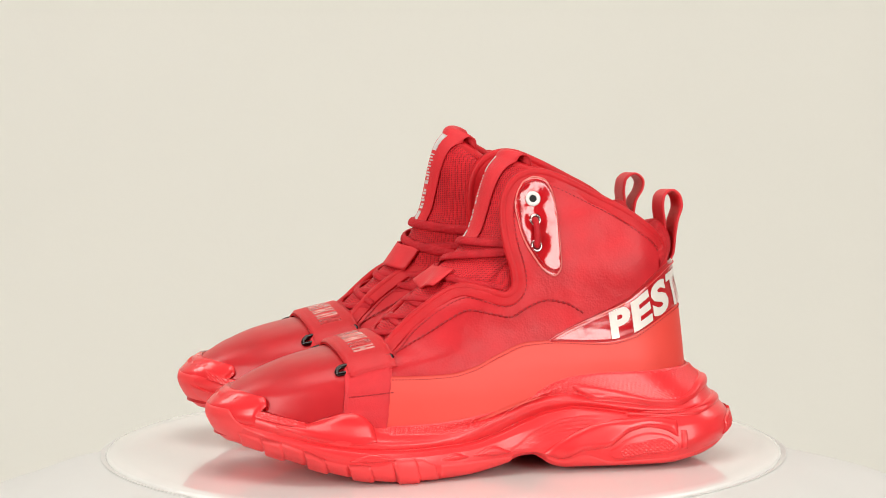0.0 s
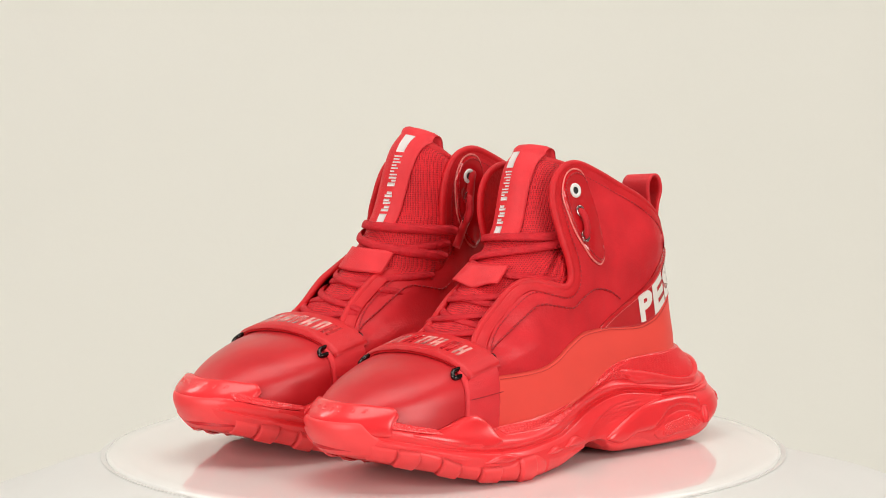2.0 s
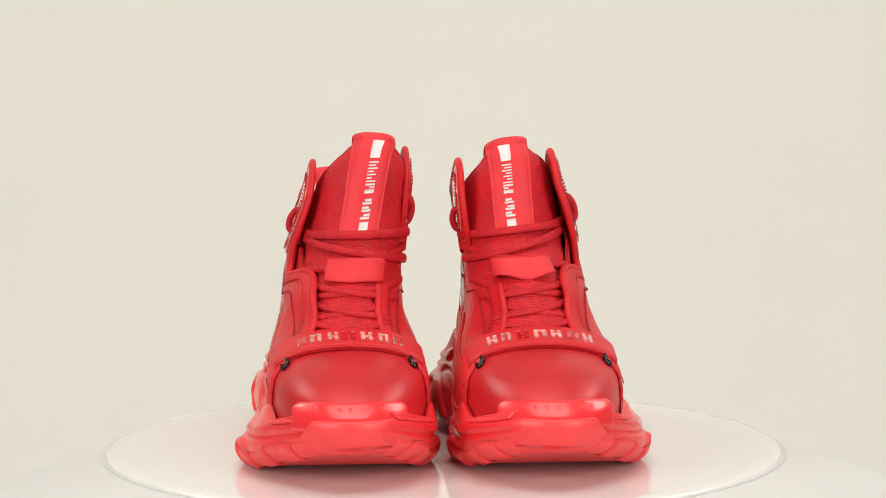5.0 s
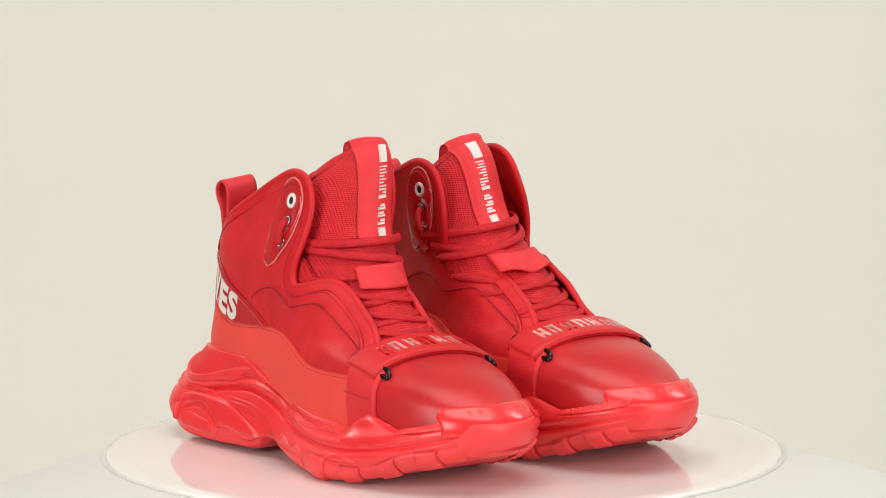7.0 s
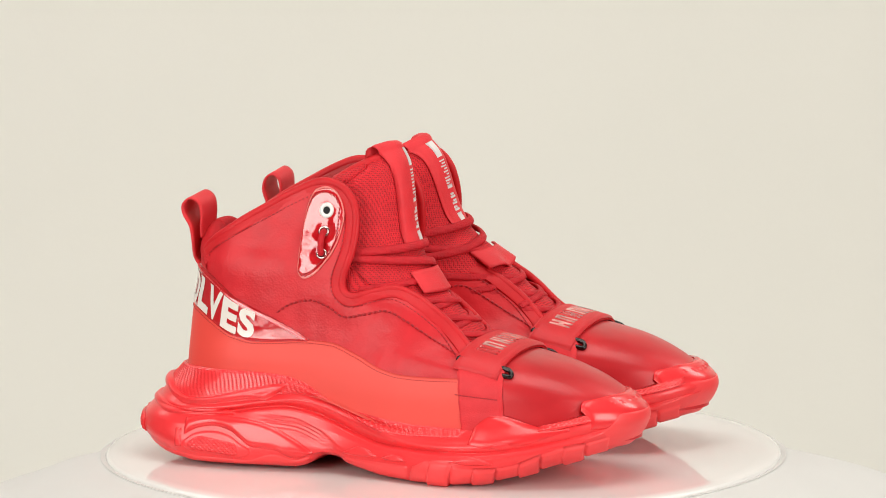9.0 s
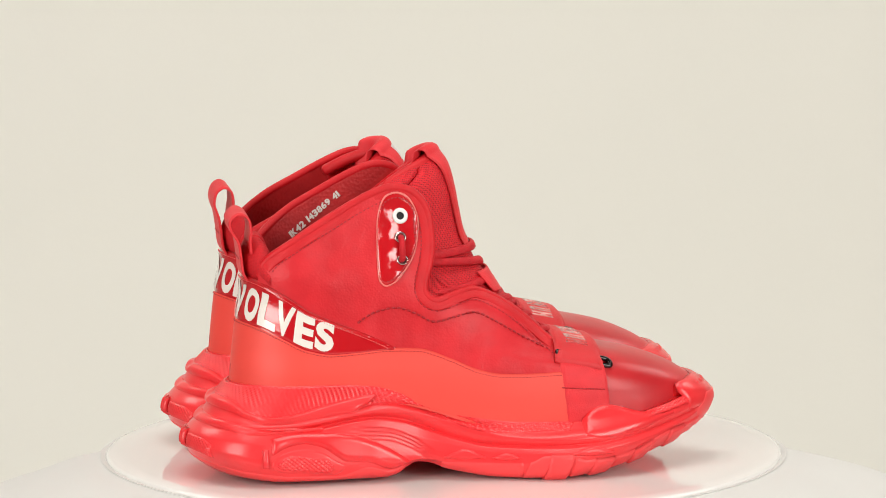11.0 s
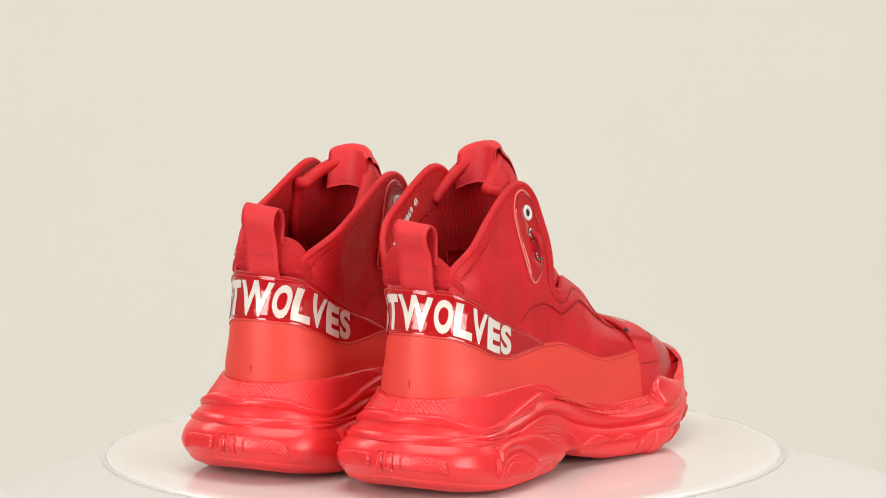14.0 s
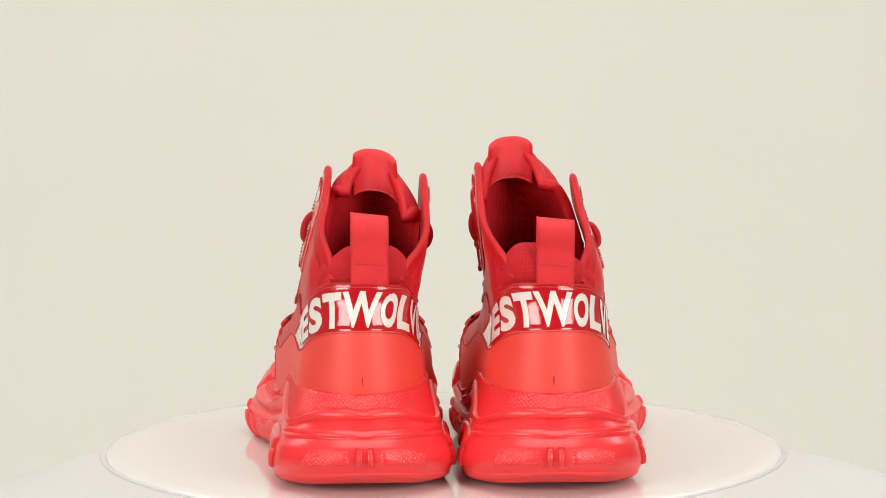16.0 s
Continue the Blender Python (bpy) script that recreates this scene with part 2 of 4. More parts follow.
def sole_y(x, z):
    x, z = np.broadcast_arrays(np.asarray(x, float), np.asarray(z, float))
    zs, ws = sole_layers(x)
    w = np.where(z <= zs[0], ws[0], ws[-1])
    for i in range(len(zs) - 1):
        t = np.clip((z - zs[i]) / (zs[i + 1] - zs[i]), 0, 1)
        w = np.where((z > zs[i]) & (z <= zs[i + 1]), ws[i] + (ws[i + 1] - ws[i]) * t, w)
    own = w * rounding(x - SXB(z), 42) * rounding(SXF(z) - x, 82)
    # above its own rim the sole leans on the upper
    over = smooth(0, 6, z - Z_TOP(x))
    return own * (1 - over) + np.maximum(np.minimum(own, upper_y(x, z) + 2.5), 0) * over


def on_form(kind, xo, z, side, off=0.0, wrap=False):
    """Points on the upper or the sole, with their outward normals. xo is x, or with wrap the distance from the heel's back."""
    z = np.asarray(z, float)
    xo = np.broadcast_to(np.asarray(xo, float), z.shape)
    side = np.broadcast_to(np.asarray(side, float), z.shape)
    b, f, yf, c = (XB, XF, upper_y, CY) if kind == "upper" else (SXB, SXF, sole_y, None)

    def at(a, zz):
        x = b(zz) + a if wrap else np.clip(a, b(zz) + 0.02, f(zz) - 0.02)
        x = np.clip(x, b(zz), f(zz))
        return np.stack([x, (SC(x) * smooth(36, 15, zz) if c is None else c(zz)) + side * yf(x, zz), zz], -1)
    p = at(xo, z)
    # tangents: forward along the outline, and up
    e = np.where(np.abs(xo) < 2, 0.3, 0.8 if kind == "upper" else 2.5)
    dz = 0.6 if kind == "upper" else 2.0
    t = at(xo + e, z) - at(np.maximum(xo - e, 0.0) if wrap else xo - e, z)
    u = at(xo, z + dz) - at(xo, z - dz)
    nrm = np.cross(t, u) * (-side)[..., None]
    nrm /= np.linalg.norm(nrm, axis=-1)[..., None] + 1e-9
    # at the very ends the outline turns across the middle plane
    back = wrap & (xo < 0.3)
    nrm = np.where(np.asarray(back)[..., None], np.array([-1.0, 0, 0.1]), nrm)
    off = np.broadcast_to(np.asarray(off, float), z.shape)
    return p + nrm * off[..., None], nrm


def wrap_steps(reach, n, r=34.0):
    """Distances from the heel's back, from +reach on the outer side round to the inner side, and their sides."""
    q = np.linspace(0, 1, n)
    arc = r * np.pi / 2
    total = arc + max(0, reach - r)
    s = q * total
    if reach < r:
        psi = q * np.arccos(1 - reach / r)
        d = r * (1 - np.cos(psi))
    else:
        d = np.where(s < arc, r * (1 - np.cos(np.minimum(s / r, np.pi / 2))), r + s - arc)
    return np.concatenate([d[::-1], d[1:]]), np.concatenate([np.ones(n), -np.ones(n - 1)])


def pad(P, N, thick, edge, skirt, ends=True, knurl=0.0):
    """A raised sheet over the points P with normals N: rounded rim, a skirt that runs down under it, and on demand a knurled face."""
    n, m = P.shape[:2]
    du = np.linalg.norm(np.diff(P, axis=0), axis=-1)
    dv = np.linalg.norm(np.diff(P, axis=1), axis=-1)
    su = np.vstack([np.zeros(m), np.cumsum(du, 0)])
    sv = np.hstack([np.zeros((n, 1)), np.cumsum(dv, 1)])
    d = np.minimum(sv, sv[:, -1:] - sv)
    if ends:
        d = np.minimum(d, np.minimum(su, su[-1:] - su))
    rim = np.sqrt(np.clip(1 - (1 - np.clip(d / edge, 0, 1)) ** 2, 0, 1))
    height = thick * rim
    if knurl:
        mean = np.broadcast_to(su.mean(1)[:, None], su.shape)
        up = P[..., 2]
        cell = np.abs(np.sin(np.pi * (mean + 1.3 * up) / 2.8) * np.sin(np.pi * (mean - 1.3 * up) / 2.8))
        height = height + knurl * (cell ** 0.8 - 0.35) * smooth(0.3, 1.2, d)
    top = P + N * height[..., None]
    low = P - N * skirt
    ring = [(i, 0) for i in range(n)] + [(n - 1, j) for j in range(1, m)] + [(i, m - 1) for i in range(n - 2, -1, -1)] + [(0, j) for j in range(m - 2, 0, -1)]
    v = np.vstack([top.reshape(-1, 3), np.array([low[i, j] for i, j in ring])])
    f = grid_faces(n, m)
    k = n * m
    L = len(ring)
    for a in range(L):
        b = (a + 1) % L
        i0, j0 = ring[a]
        i1, j1 = ring[b]
        f.append((i0 * m + j0, k + a, k + b, i1 * m + j1))
    # outward faces: compare with the normals
    i, j = n // 2, m // 2
    q = grid_faces(n, m)[min(i, n - 2) * (m - 1) + min(j, m - 2)]
    g = np.cross(v[q[1]] - v[q[0]], v[q[2]] - v[q[0]])
    if g @ N[i, j] < 0:
        f = [tuple(reversed(a)) for a in f]
    return v, f


def relax(A, times):
    """Even out a grid of points or normals, its rim kept."""
    A = np.array(A, float)
    for _ in range(times):
        B = A.copy()
        B[1:-1] = 0.5 * A[1:-1] + 0.25 * (A[2:] + A[:-2])
        C = B.copy()
        C[:, 1:-1] = 0.5 * B[:, 1:-1] + 0.25 * (B[:, 2:] + B[:, :-2])
        A = C
    return A


def band(kind, x0, x1, lo, hi, side, n=40, m=10, off=0.0, thick=1.0, edge=2.0, skirt=2.0, lean=0.0, ends=True, knurl=0.0):
    """A raised piece on one side between x0 and x1, from lo(x) to hi(x); lean shifts its top forward."""
    x = np.linspace(x0, x1, n)[:, None]
    v = np.linspace(0, 1, m)[None]
    z = lo(x) + (hi(x) - lo(x)) * v
    X = x + lean * v
    P, N = on_form(kind, X, z, side, off)
    if kind == "sole":
        P, N = relax(P, 2), relax(N, 6)
        N /= np.linalg.norm(N, axis=-1)[..., None] + 1e-9
    return pad(P, N, thick, edge, skirt, ends, knurl)


def wrapped(kind, reach, lo, hi, n=60, m=12, off=0.0, thick=1.0, edge=2.0, skirt=2.0, r=34.0, knurl=0.0):
    """A raised piece that runs round the heel from one side to the other; lo and hi go by the distance from the heel's back."""
    d, s = wrap_steps(reach, n, r)
    v = np.linspace(0, 1, m)[None]
    z = lo(d)[:, None] + (hi(d) - lo(d))[:, None] * v
    P, N = on_form(kind, np.broadcast_to(d[:, None], z.shape), z, np.broadcast_to(s[:, None], z.shape), off, wrap=True)
    if kind == "sole":
        P, N = relax(P, 2), relax(N, 4)
        N /= np.linalg.norm(N, axis=-1)[..., None] + 1e-9
    return pad(P, N, thick, edge, skirt, knurl=knurl)


# edge of the upper: along the collar, down the front of the flap, round the notch, along the facing
EDGE = [(15, 112), (19, 128), (38, 143), (59, 155), (76, 164), (90, 169.5), (101, 169), (109, 164), (114, 155), (115.5, 142),
        (114, 128), (110.5, 114), (111, 106), (117, 102), (128, 105), (139, 107), (149, 104), (161, 97), (172, 88.5), (181, 80), (189, 73)]
FOOT = [(12, 54), (22, 54), (36, 54), (48, 54), (60, 54), (70, 53), (77, 51), (83, 50), (89, 48), (94, 47),
        (99, 46), (104, 44), (109, 42), (115, 40), (123, 37), (132, 34), (141, 32), (153, 30), (165, 29), (180, 28), (192, 28)]
N_E = 110
E_LINE, F_LINE = spline(EDGE, N_E), spline(FOOT, N_E)
FOX_TOP = curve([(0, 91), (8, 89), (22, 83), (38, 75.5), (52, 73), (68, 74), (85, 75.5), (101, 75), (120, 69), (136, 62.5), (150, 59.5), (165, 59), (200, 60)])
PATENT_TOP = curve([(0, 117), (6, 116), (14, 111.5), (24, 105), (34, 98.5), (50, 91.5), (66, 85.5), (80, 79.5), (90, 74.5)])


def quarter(side, off, rows=44):
    v = np.linspace(0, 1, rows)[None, :, None]
    q = F_LINE[:, None] + (E_LINE - F_LINE)[:, None] * v
    return on_form("upper", q[..., 0], q[..., 1], side, off)


def creases(P, amount):
    """Soft dents and folds of worn leather, along x."""
    out = np.zeros(P.shape[:2])
    for i in range(P.shape[0]):
        for j in range(P.shape[1]):
            out[i, j] = noise.fractal(Vector(P[i, j] * np.array([0.035, 0.05, 0.035])), 0.9, 2.0, 3)
    return out * amount


def stitches(path, normals, gap=2.8, r=0.3, length=1.5):
    """A row of short stitches along a path."""
    p = np.array(path)
    s = np.concatenate([[0], np.cumsum(np.linalg.norm(np.diff(p, axis=0), axis=1))])
    out = []
    t = gap / 2
    while t < s[-1] - gap / 2:
        pts = [[np.interp(q, s, p[:, k]) for k in range(3)] for q in (t - length / 2, t, t + length / 2)]
        nn = np.array([np.interp(t, s, normals[:, k]) for k in range(3)])
        a = np.array(pts)
        a[1] += nn * 0.35
        out.append(tube(a, r, 4, up=nn))
        t += gap
    return join(*out)


def line_on(kind, pts, side, off, n=80, wrap=False):
    q = spline(pts, n)
    return on_form(kind, q[:, 0], q[:, 1], side, off, wrap)


# ---- the sole ----
def fan_grooves(x, z):
    """Fine grooves that sweep down through the arch."""
    line = curve([(60, 32), (70, 31.2), (85, 30), (99, 25.0), (114, 15), (122, 11)])(x)
    d = z - line
    return -0.95 * smooth(62, 74, x) * smooth(120, 110, x) * smooth(-9.5, -8, d) * smooth(0.9, 0, d) * (0.5 + 0.5 * np.cos(d * 2 * np.pi / 2.3)) ** 1.5


def tip(points, half_w, z, r=85.0):
    """Points across the toe's front at height z: x by the sole's rounded outline."""
    return SXF(z) - r * (1 - np.sqrt(np.clip(1 - (points / half_w) ** 2, 0, 1)))


def toe_piece(half, low, top, shift=0.0, n=61, m=18):
    """A sheet over the tip of the toe between low(y) and top(y)."""
    yy = half * np.linspace(-1, 1, n)
    P = np.zeros((n, m, 3))
    for i in range(n):
        z = low(yy[i]) + (top(yy[i]) - low(yy[i])) * np.linspace(0, 1, m)
        wide = 50.0 + 0 * z
        P[i] = np.stack([tip(yy[i], wide, z) - shift * smooth(41, 52, z), np.full(m, yy[i]) + 1.5, z], -1)
    N = np.cross(np.gradient(P, axis=0), np.gradient(P, axis=1))
    N /= np.linalg.norm(N, axis=-1)[..., None] + 1e-9
    N *= np.sign(N[n // 2, m // 2, 0])
    return P, N


def build_sole(shoe):
    n = 250
    psi = np.linspace(0, np.pi, n)
    q = 0.6 * (0.5 - 0.5 * np.cos(psi)) + 0.4 * np.linspace(0, 1, n)
    steps = (2, 4, 4, 4, 14, 14, 4, 3, 4, 5, 3, 3, 8, 4)
    rows = np.concatenate([i + np.arange(c_) / c_ for i, c_ in enumerate(steps)] + [[len(steps)]])
    m = len(rows)
    x = np.repeat((-26 + 313 * q)[:, None], m, 1)
    for _ in range(4):
        zs, _w = sole_layers(x)
        zs = np.stack(zs, 0)
        lo_i = np.minimum(rows.astype(int), len(steps) - 1)
        cols = np.arange(m)
        z = np.stack([zs[lo_i[c_], :, c_] * (1 - (rows[c_] - lo_i[c_])) + zs[lo_i[c_] + 1, :, c_] * (rows[c_] - lo_i[c_]) for c_ in cols], 1)
        x = SXB(z) + (SXF(z) - SXB(z)) * q[:, None]
    y = sole_y(x, z)
    swing = SC(x) * smooth(36, 15, z)
    half = np.stack([x, y, z], -1)
    half[:, 1:-1, 1] = 0.5 * half[:, 1:-1, 1] + 0.25 * (half[:, 2:, 1] + half[:, :-2, 1])
    half[1:-1] = 0.5 * half[1:-1] + 0.25 * (half[2:] + half[:-2])
    half[..., 1] += fan_grooves(half[..., 0], half[..., 2])
    half[0, :, 1] = half[-1, :, 1] = 0
    other = half * np.array([1, -1, 1])
    half[..., 1] += swing
    other[..., 1] += swing
    P = np.concatenate([half, other[-2:0:-1]])
    ring_x = P[:, 0, 0]
    t = np.roll(P, -1, 0) - np.roll(P, 1, 0)
    nr = np.stack([t[..., 1], -t[..., 0], 0 * t[..., 0]], -1)
    nr /= np.linalg.norm(nr, axis=-1)[..., None] + 1e-9
    nr *= np.sign((nr * (P - np.array([135, 0, 0]))).sum(-1))[..., None]
    k = len(ring_x)
    faces = grid_faces(k, m, ring_n=True)
    verts = P.reshape(-1, 3)
    inner = P[:, -1] + nr[:, -1] * -9 + np.array([0, 0, -0.5])
    base = len(verts)
    verts = np.vstack([verts, inner])
    for i in range(k):
        j = (i + 1) % k
        faces.append((i * m + m - 1, j * m + m - 1, base + j, base + i))
    part("midsole", verts, faces, RUBBER, shoe, "glossy red sculpted rubber midsole with layered ridges")
    bott = P[:, 0].copy()
    left, right = bott[:n], np.vstack([bott[:1], bott[n:][::-1], bott[n - 1:n]])
    vs = np.stack([left + (right - left) * f for f in np.linspace(0, 1, 5)], 1)
    part("sole_underside", vs.reshape(-1, 3), grid_faces(n, 5), TREAD, shoe)

    # bands that run round the heel; distances from the heel's back
    ledge_hi = curve([(0, 47.5), (8, 46), (20, 41), (32, 38), (44, 39.3), (58, 43.6), (72, 48), (82, 50), (86, 49.5)])
    ledge_lo = curve([(0, 41.5), (8, 40.5), (20, 37), (32, 34.5), (44, 34.8), (58, 37), (72, 39), (80, 39.6), (86, 45)])
    rim = curve([(0, 53.8), (10, 54.2), (34, 54.6), (62, 55.2), (78, 54.6), (92, 51.8), (114, 44.8), (136, 38.4), (158, 33.6), (180, 31), (216, 30.4)])
    under = curve([(0, 43), (10, 41.5), (30, 37), (60, 39), (80, 42.2), (96, 44), (104, 43.4), (116, 41.4), (132, 36), (150, 30.6), (168, 26.8), (184, 25.6), (216, 26.6)])
    part("knurled_band", *wrapped("sole", 216, under, rim, n=430, m=26, off=0.0, thick=0.9, edge=0.8, skirt=2.5, r=42, knurl=0.75), KNURL, shoe, "finely knurled band round the midsole's top")
    part("heel_ledge", *wrapped("sole", 86, ledge_lo, ledge_hi, n=100, m=18, off=-0.7, thick=4.0, edge=4.4, skirt=2, r=42), RUBBER, shoe, "raised ledge round the heel that ends in pointed fins")
    part("heel_ridge", *wrapped("sole", 70, curve([(0, 32), (12, 31), (30, 28.6), (50, 29), (70, 30)]), curve([(0, 37), (12, 35.5), (30, 32.4), (50, 32.6), (70, 31.5)]), n=70, m=12, off=-0.9, thick=2.9, edge=2.4, skirt=2, r=42), RUBBER, shoe)
    part("heel_outsole", *wrapped("sole", 40, lambda q_: Z_BOT(q_ - 22) + 0.2, curve([(0, 13.5), (10, 11), (24, 8), (40, 6)]), n=60, m=12, off=-0.9, thick=1.3, edge=2.0, skirt=4, r=42), TREAD, shoe, "matte heel tip of the outsole")

    def heel_piece(d0, d1, lo, hi, side, nn=20, mm=8, **kw):
        d = np.linspace(d0, d1, nn)[:, None]
        zz = lo(d) + (hi(d) - lo(d)) * np.linspace(0, 1, mm)[None]
        Q, N = on_form("sole", np.broadcast_to(d, zz.shape), zz, side, kw.pop("off", 0.0), wrap=True)
        return pad(Q, N, kw["thick"], kw["edge"], 1.5, knurl=kw.get("knurl", 0.0))

    for side in (1, -1):
        part("heel_inset", *heel_piece(0.7, 11, curve([(0, 18), (6, 17), (11, 15)]), curve([(0, 26), (6, 25.5), (11, 23)]), side, nn=44, mm=24, off=0.0, thick=1.3, edge=1.4, knurl=0.7), KNURL, shoe, "knurled inset in the heel's back")
        part("heel_bar", *heel_piece(0.02, 0.22, curve([(0, 16.5), (1, 16.5)]), curve([(0, 27.5), (1, 27.5)]), side, nn=8, off=0.4, thick=2.4, edge=1.5), BUMPER, shoe)
        part("heel_bar", *band("sole", 12, 16, lambda u: 10.5 + 0 * u, lambda u: 21.5 + 0 * u, side, n=10, m=14, off=-0.1, thick=2.4, edge=1.8), BUMPER, shoe)
        # wing beside the ball of the foot, a swelling of the rim
        lo = curve([(198.5, 24), (203, 21.2), (220, 21.5), (234, 25), (256, 31.5)])
        hi = curve([(198.5, 31), (200, 36.5), (203, 39.6), (209, 41), (216, 40.4), (226, 37.2), (236, 34.4), (246, 34), (256, 35.4)])
        wx = np.linspace(198.5, 256, 60)[:, None]
        wz = lo(wx) + (hi(wx) - lo(wx)) * np.linspace(0, 1, 20)[None]
        P, N = on_form("sole", wx + 0 * wz, wz, side, -0.9)
        P, N = relax(P, 60), relax(N, 60)
        N /= np.linalg.norm(N, axis=-1)[..., None] + 1e-9
        part("ball_wing", *pad(P, N, 3.4 - 1.6 * smooth(222, 254, wx), 5.5, 5), BUMPER, shoe, "shiny raised rubber wing beside the ball of the foot")
        lo = curve([(238, 31.4), (262, 36.4), (275, 40)])
        hi = curve([(238, 34.2), (262, 40.6), (275, 44.6)])
        part("knurled_strip", *band("sole", 238, 275, lo, hi, side, n=70, m=14, off=0.5, thick=0.9, edge=0.8, skirt=4, knurl=0.7), KNURL, shoe)
        # heel clip: a long leaf over a bordered knurled inset
        lo = curve([(17, 17), (27, 22), (36, 23.4), (46, 21.4), (55, 15.6), (60, 12.4), (74, 11.2), (87, 6.8), (93, 8.6), (98, 11)])
        hi = curve([(17, 27.2), (27, 28.9), (40, 29.6), (53, 29.4), (65, 27.8), (76, 24.2), (88, 18.2), (95, 13.6), (98, 11.4)])
        part("heel_clip", *band("sole", 17, 98, lo, hi, side, n=90, m=18, off=-0.6, thick=3.2, edge=4.2, skirt=2), BUMPER, shoe, "smooth leaf-shaped clip on the heel's side")
        lo = curve([(17, 11), (24, 7), (39, 6.2), (54, 5), (60, 9)])
        hi = curve([(17, 14), (24, 19.4), (36, 21.6), (46, 19.6), (55, 14), (60, 11.4)])
        inset = part("clip_border", *band("sole", 17, 60, lo, hi, side, n=50, m=14, off=-0.7, thick=1.5, edge=1.8, skirt=2), RUBBER, shoe)
        lo = curve([(20, 11.6), (24, 9.4), (39, 8.4), (50, 7.2), (53, 9)])
        hi = curve([(20, 13), (24, 16), (28, 17.4), (40, 16), (50, 14.4), (53, 11)])
        part("clip_inset", *band("sole", 20, 53, lo, hi, side, n=70, m=24, off=0.5, thick=1.0, edge=1.0, skirt=2, knurl=0.75), KNURL, inset)
        # leaf-shaped blisters over the ball
        for a, b, zc, h in ((117, 142, 12.4, 5.2), (144, 162, 12.0, 3.4), (190, 216, 14.0, 4.2)):
            zl = curve([(a, zc), ((a + b) / 2, zc - 1.2), (b, zc)])
            zh = curve([(a, zc + 0.4), ((a + b) / 2, zc + h), (b, zc + 0.4)])
            part("blister", *band("sole", a, b, zl, zh, side, n=36, m=12, off=-0.5, thick=2.6, edge=2.6, skirt=2), RUBBER, shoe)
        # outsole edge: the rail under the waist and the lugs of the forefoot
        part("outsole_rail", *band("sole", 116, 163, lambda u: Z_BOT(u) + 0.0, lambda u: 10.4 + 0 * u, side, n=44, m=10, off=-0.9, thick=1.7, edge=1.6, skirt=4), TREAD, shoe)
        lug_top = curve([(160, 10.4), (166, 11), (174, 14.6), (188, 14.4), (198, 11.4), (212, 11.8), (226, 14.4), (238, 19.6), (251, 24), (262, 26), (276, 30)])
        xs = [163, 175, 189, 201, 214, 226, 238, 249, 260, 270]
        for i, (a, b) in enumerate(zip(xs[:-1], xs[1:])):
            part("tread_lug", *band("sole", a - 1.5, b + (0.2, -1.7)[i % 2], lambda u: Z_BOT(u) - (0.0, 0.5)[i % 2], lambda u: lug_top(u + 3), side, n=16, m=12, off=(-1.0, 0.2)[i % 2], thick=2.1, edge=1.9, skirt=4, lean=4.5), TREAD, shoe)
        part("heel_rail", *band("sole", 16, 96, lambda u: Z_BOT(u) + 0.0, curve([(16, 6), (40, 5.4), (56, 4.6), (74, 10), (86, 6.4), (96, 9)]), side, n=60, m=8, off=-0.8, thick=1.3, edge=1.4, skirt=4), TREAD, shoe)
    # toe bumper over the tip, its row of blocks, and the outsole's flap below
    P, N = toe_piece(34, lambda u: 33.0 - 1.5 * smooth(20, 34, abs(u)), lambda u: 51.0 - 1.5 * smooth(14, 30, abs(u)) - 5 * smooth(30, 34, abs(u)), shift=2.0)
    P, N = relax(P, 4), relax(N, 8)
    bumper = part("toe_bumper", *pad(P - N * 1.6, N, 2.6, 3.2, 6), BUMPER, shoe, "shiny red rubber toe bumper")
    for i in range(7):
        y0 = -20 + i * 6.4
        Q, QN = toe_piece(30, lambda u: 45.2, lambda u: 47.6, shift=2.0, m=5)
        c = int((y0 + 30) / 60 * 60)
        part("bumper_block", *pad(Q[c:c + 4] + QN[c:c + 4] * 0.7, QN[c:c + 4], 0.8, 0.5, 0.6), BUMPER, bumper)
    P, N = toe_piece(42, lambda u: 20.0 + 0.0012 * u * u, lambda u: 42.0 - 12.0 * smooth(20, 31, abs(u)))
    part("toe_flap", *pad(P - N * 1.0, N, 2.2, 1.6, 5), TREAD, shoe, "matte outsole flap turned up over the toe")


# ---- the tongue ----
T_LINE = np.array([(197, 70), (186, 75.5), (172, 87), (158, 100), (147, 114), (136, 135), (131, 150), (127, 164), (122.5, 176), (116.5, 184)], float)
T_HALF = curve([(0, 19), (0.18, 22), (0.27, 27), (0.35, 29), (0.5, 28.5), (0.75, 26), (0.9, 22.5), (1.0, 18)])
T_DEEP = curve([(0, 3), (0.15, 9), (0.27, 34), (0.38, 44), (0.5, 42), (0.75, 37), (1, 33)])
T_CY = curve([(0, -1), (0.3, -4), (0.55, -8), (1.0, -10)])


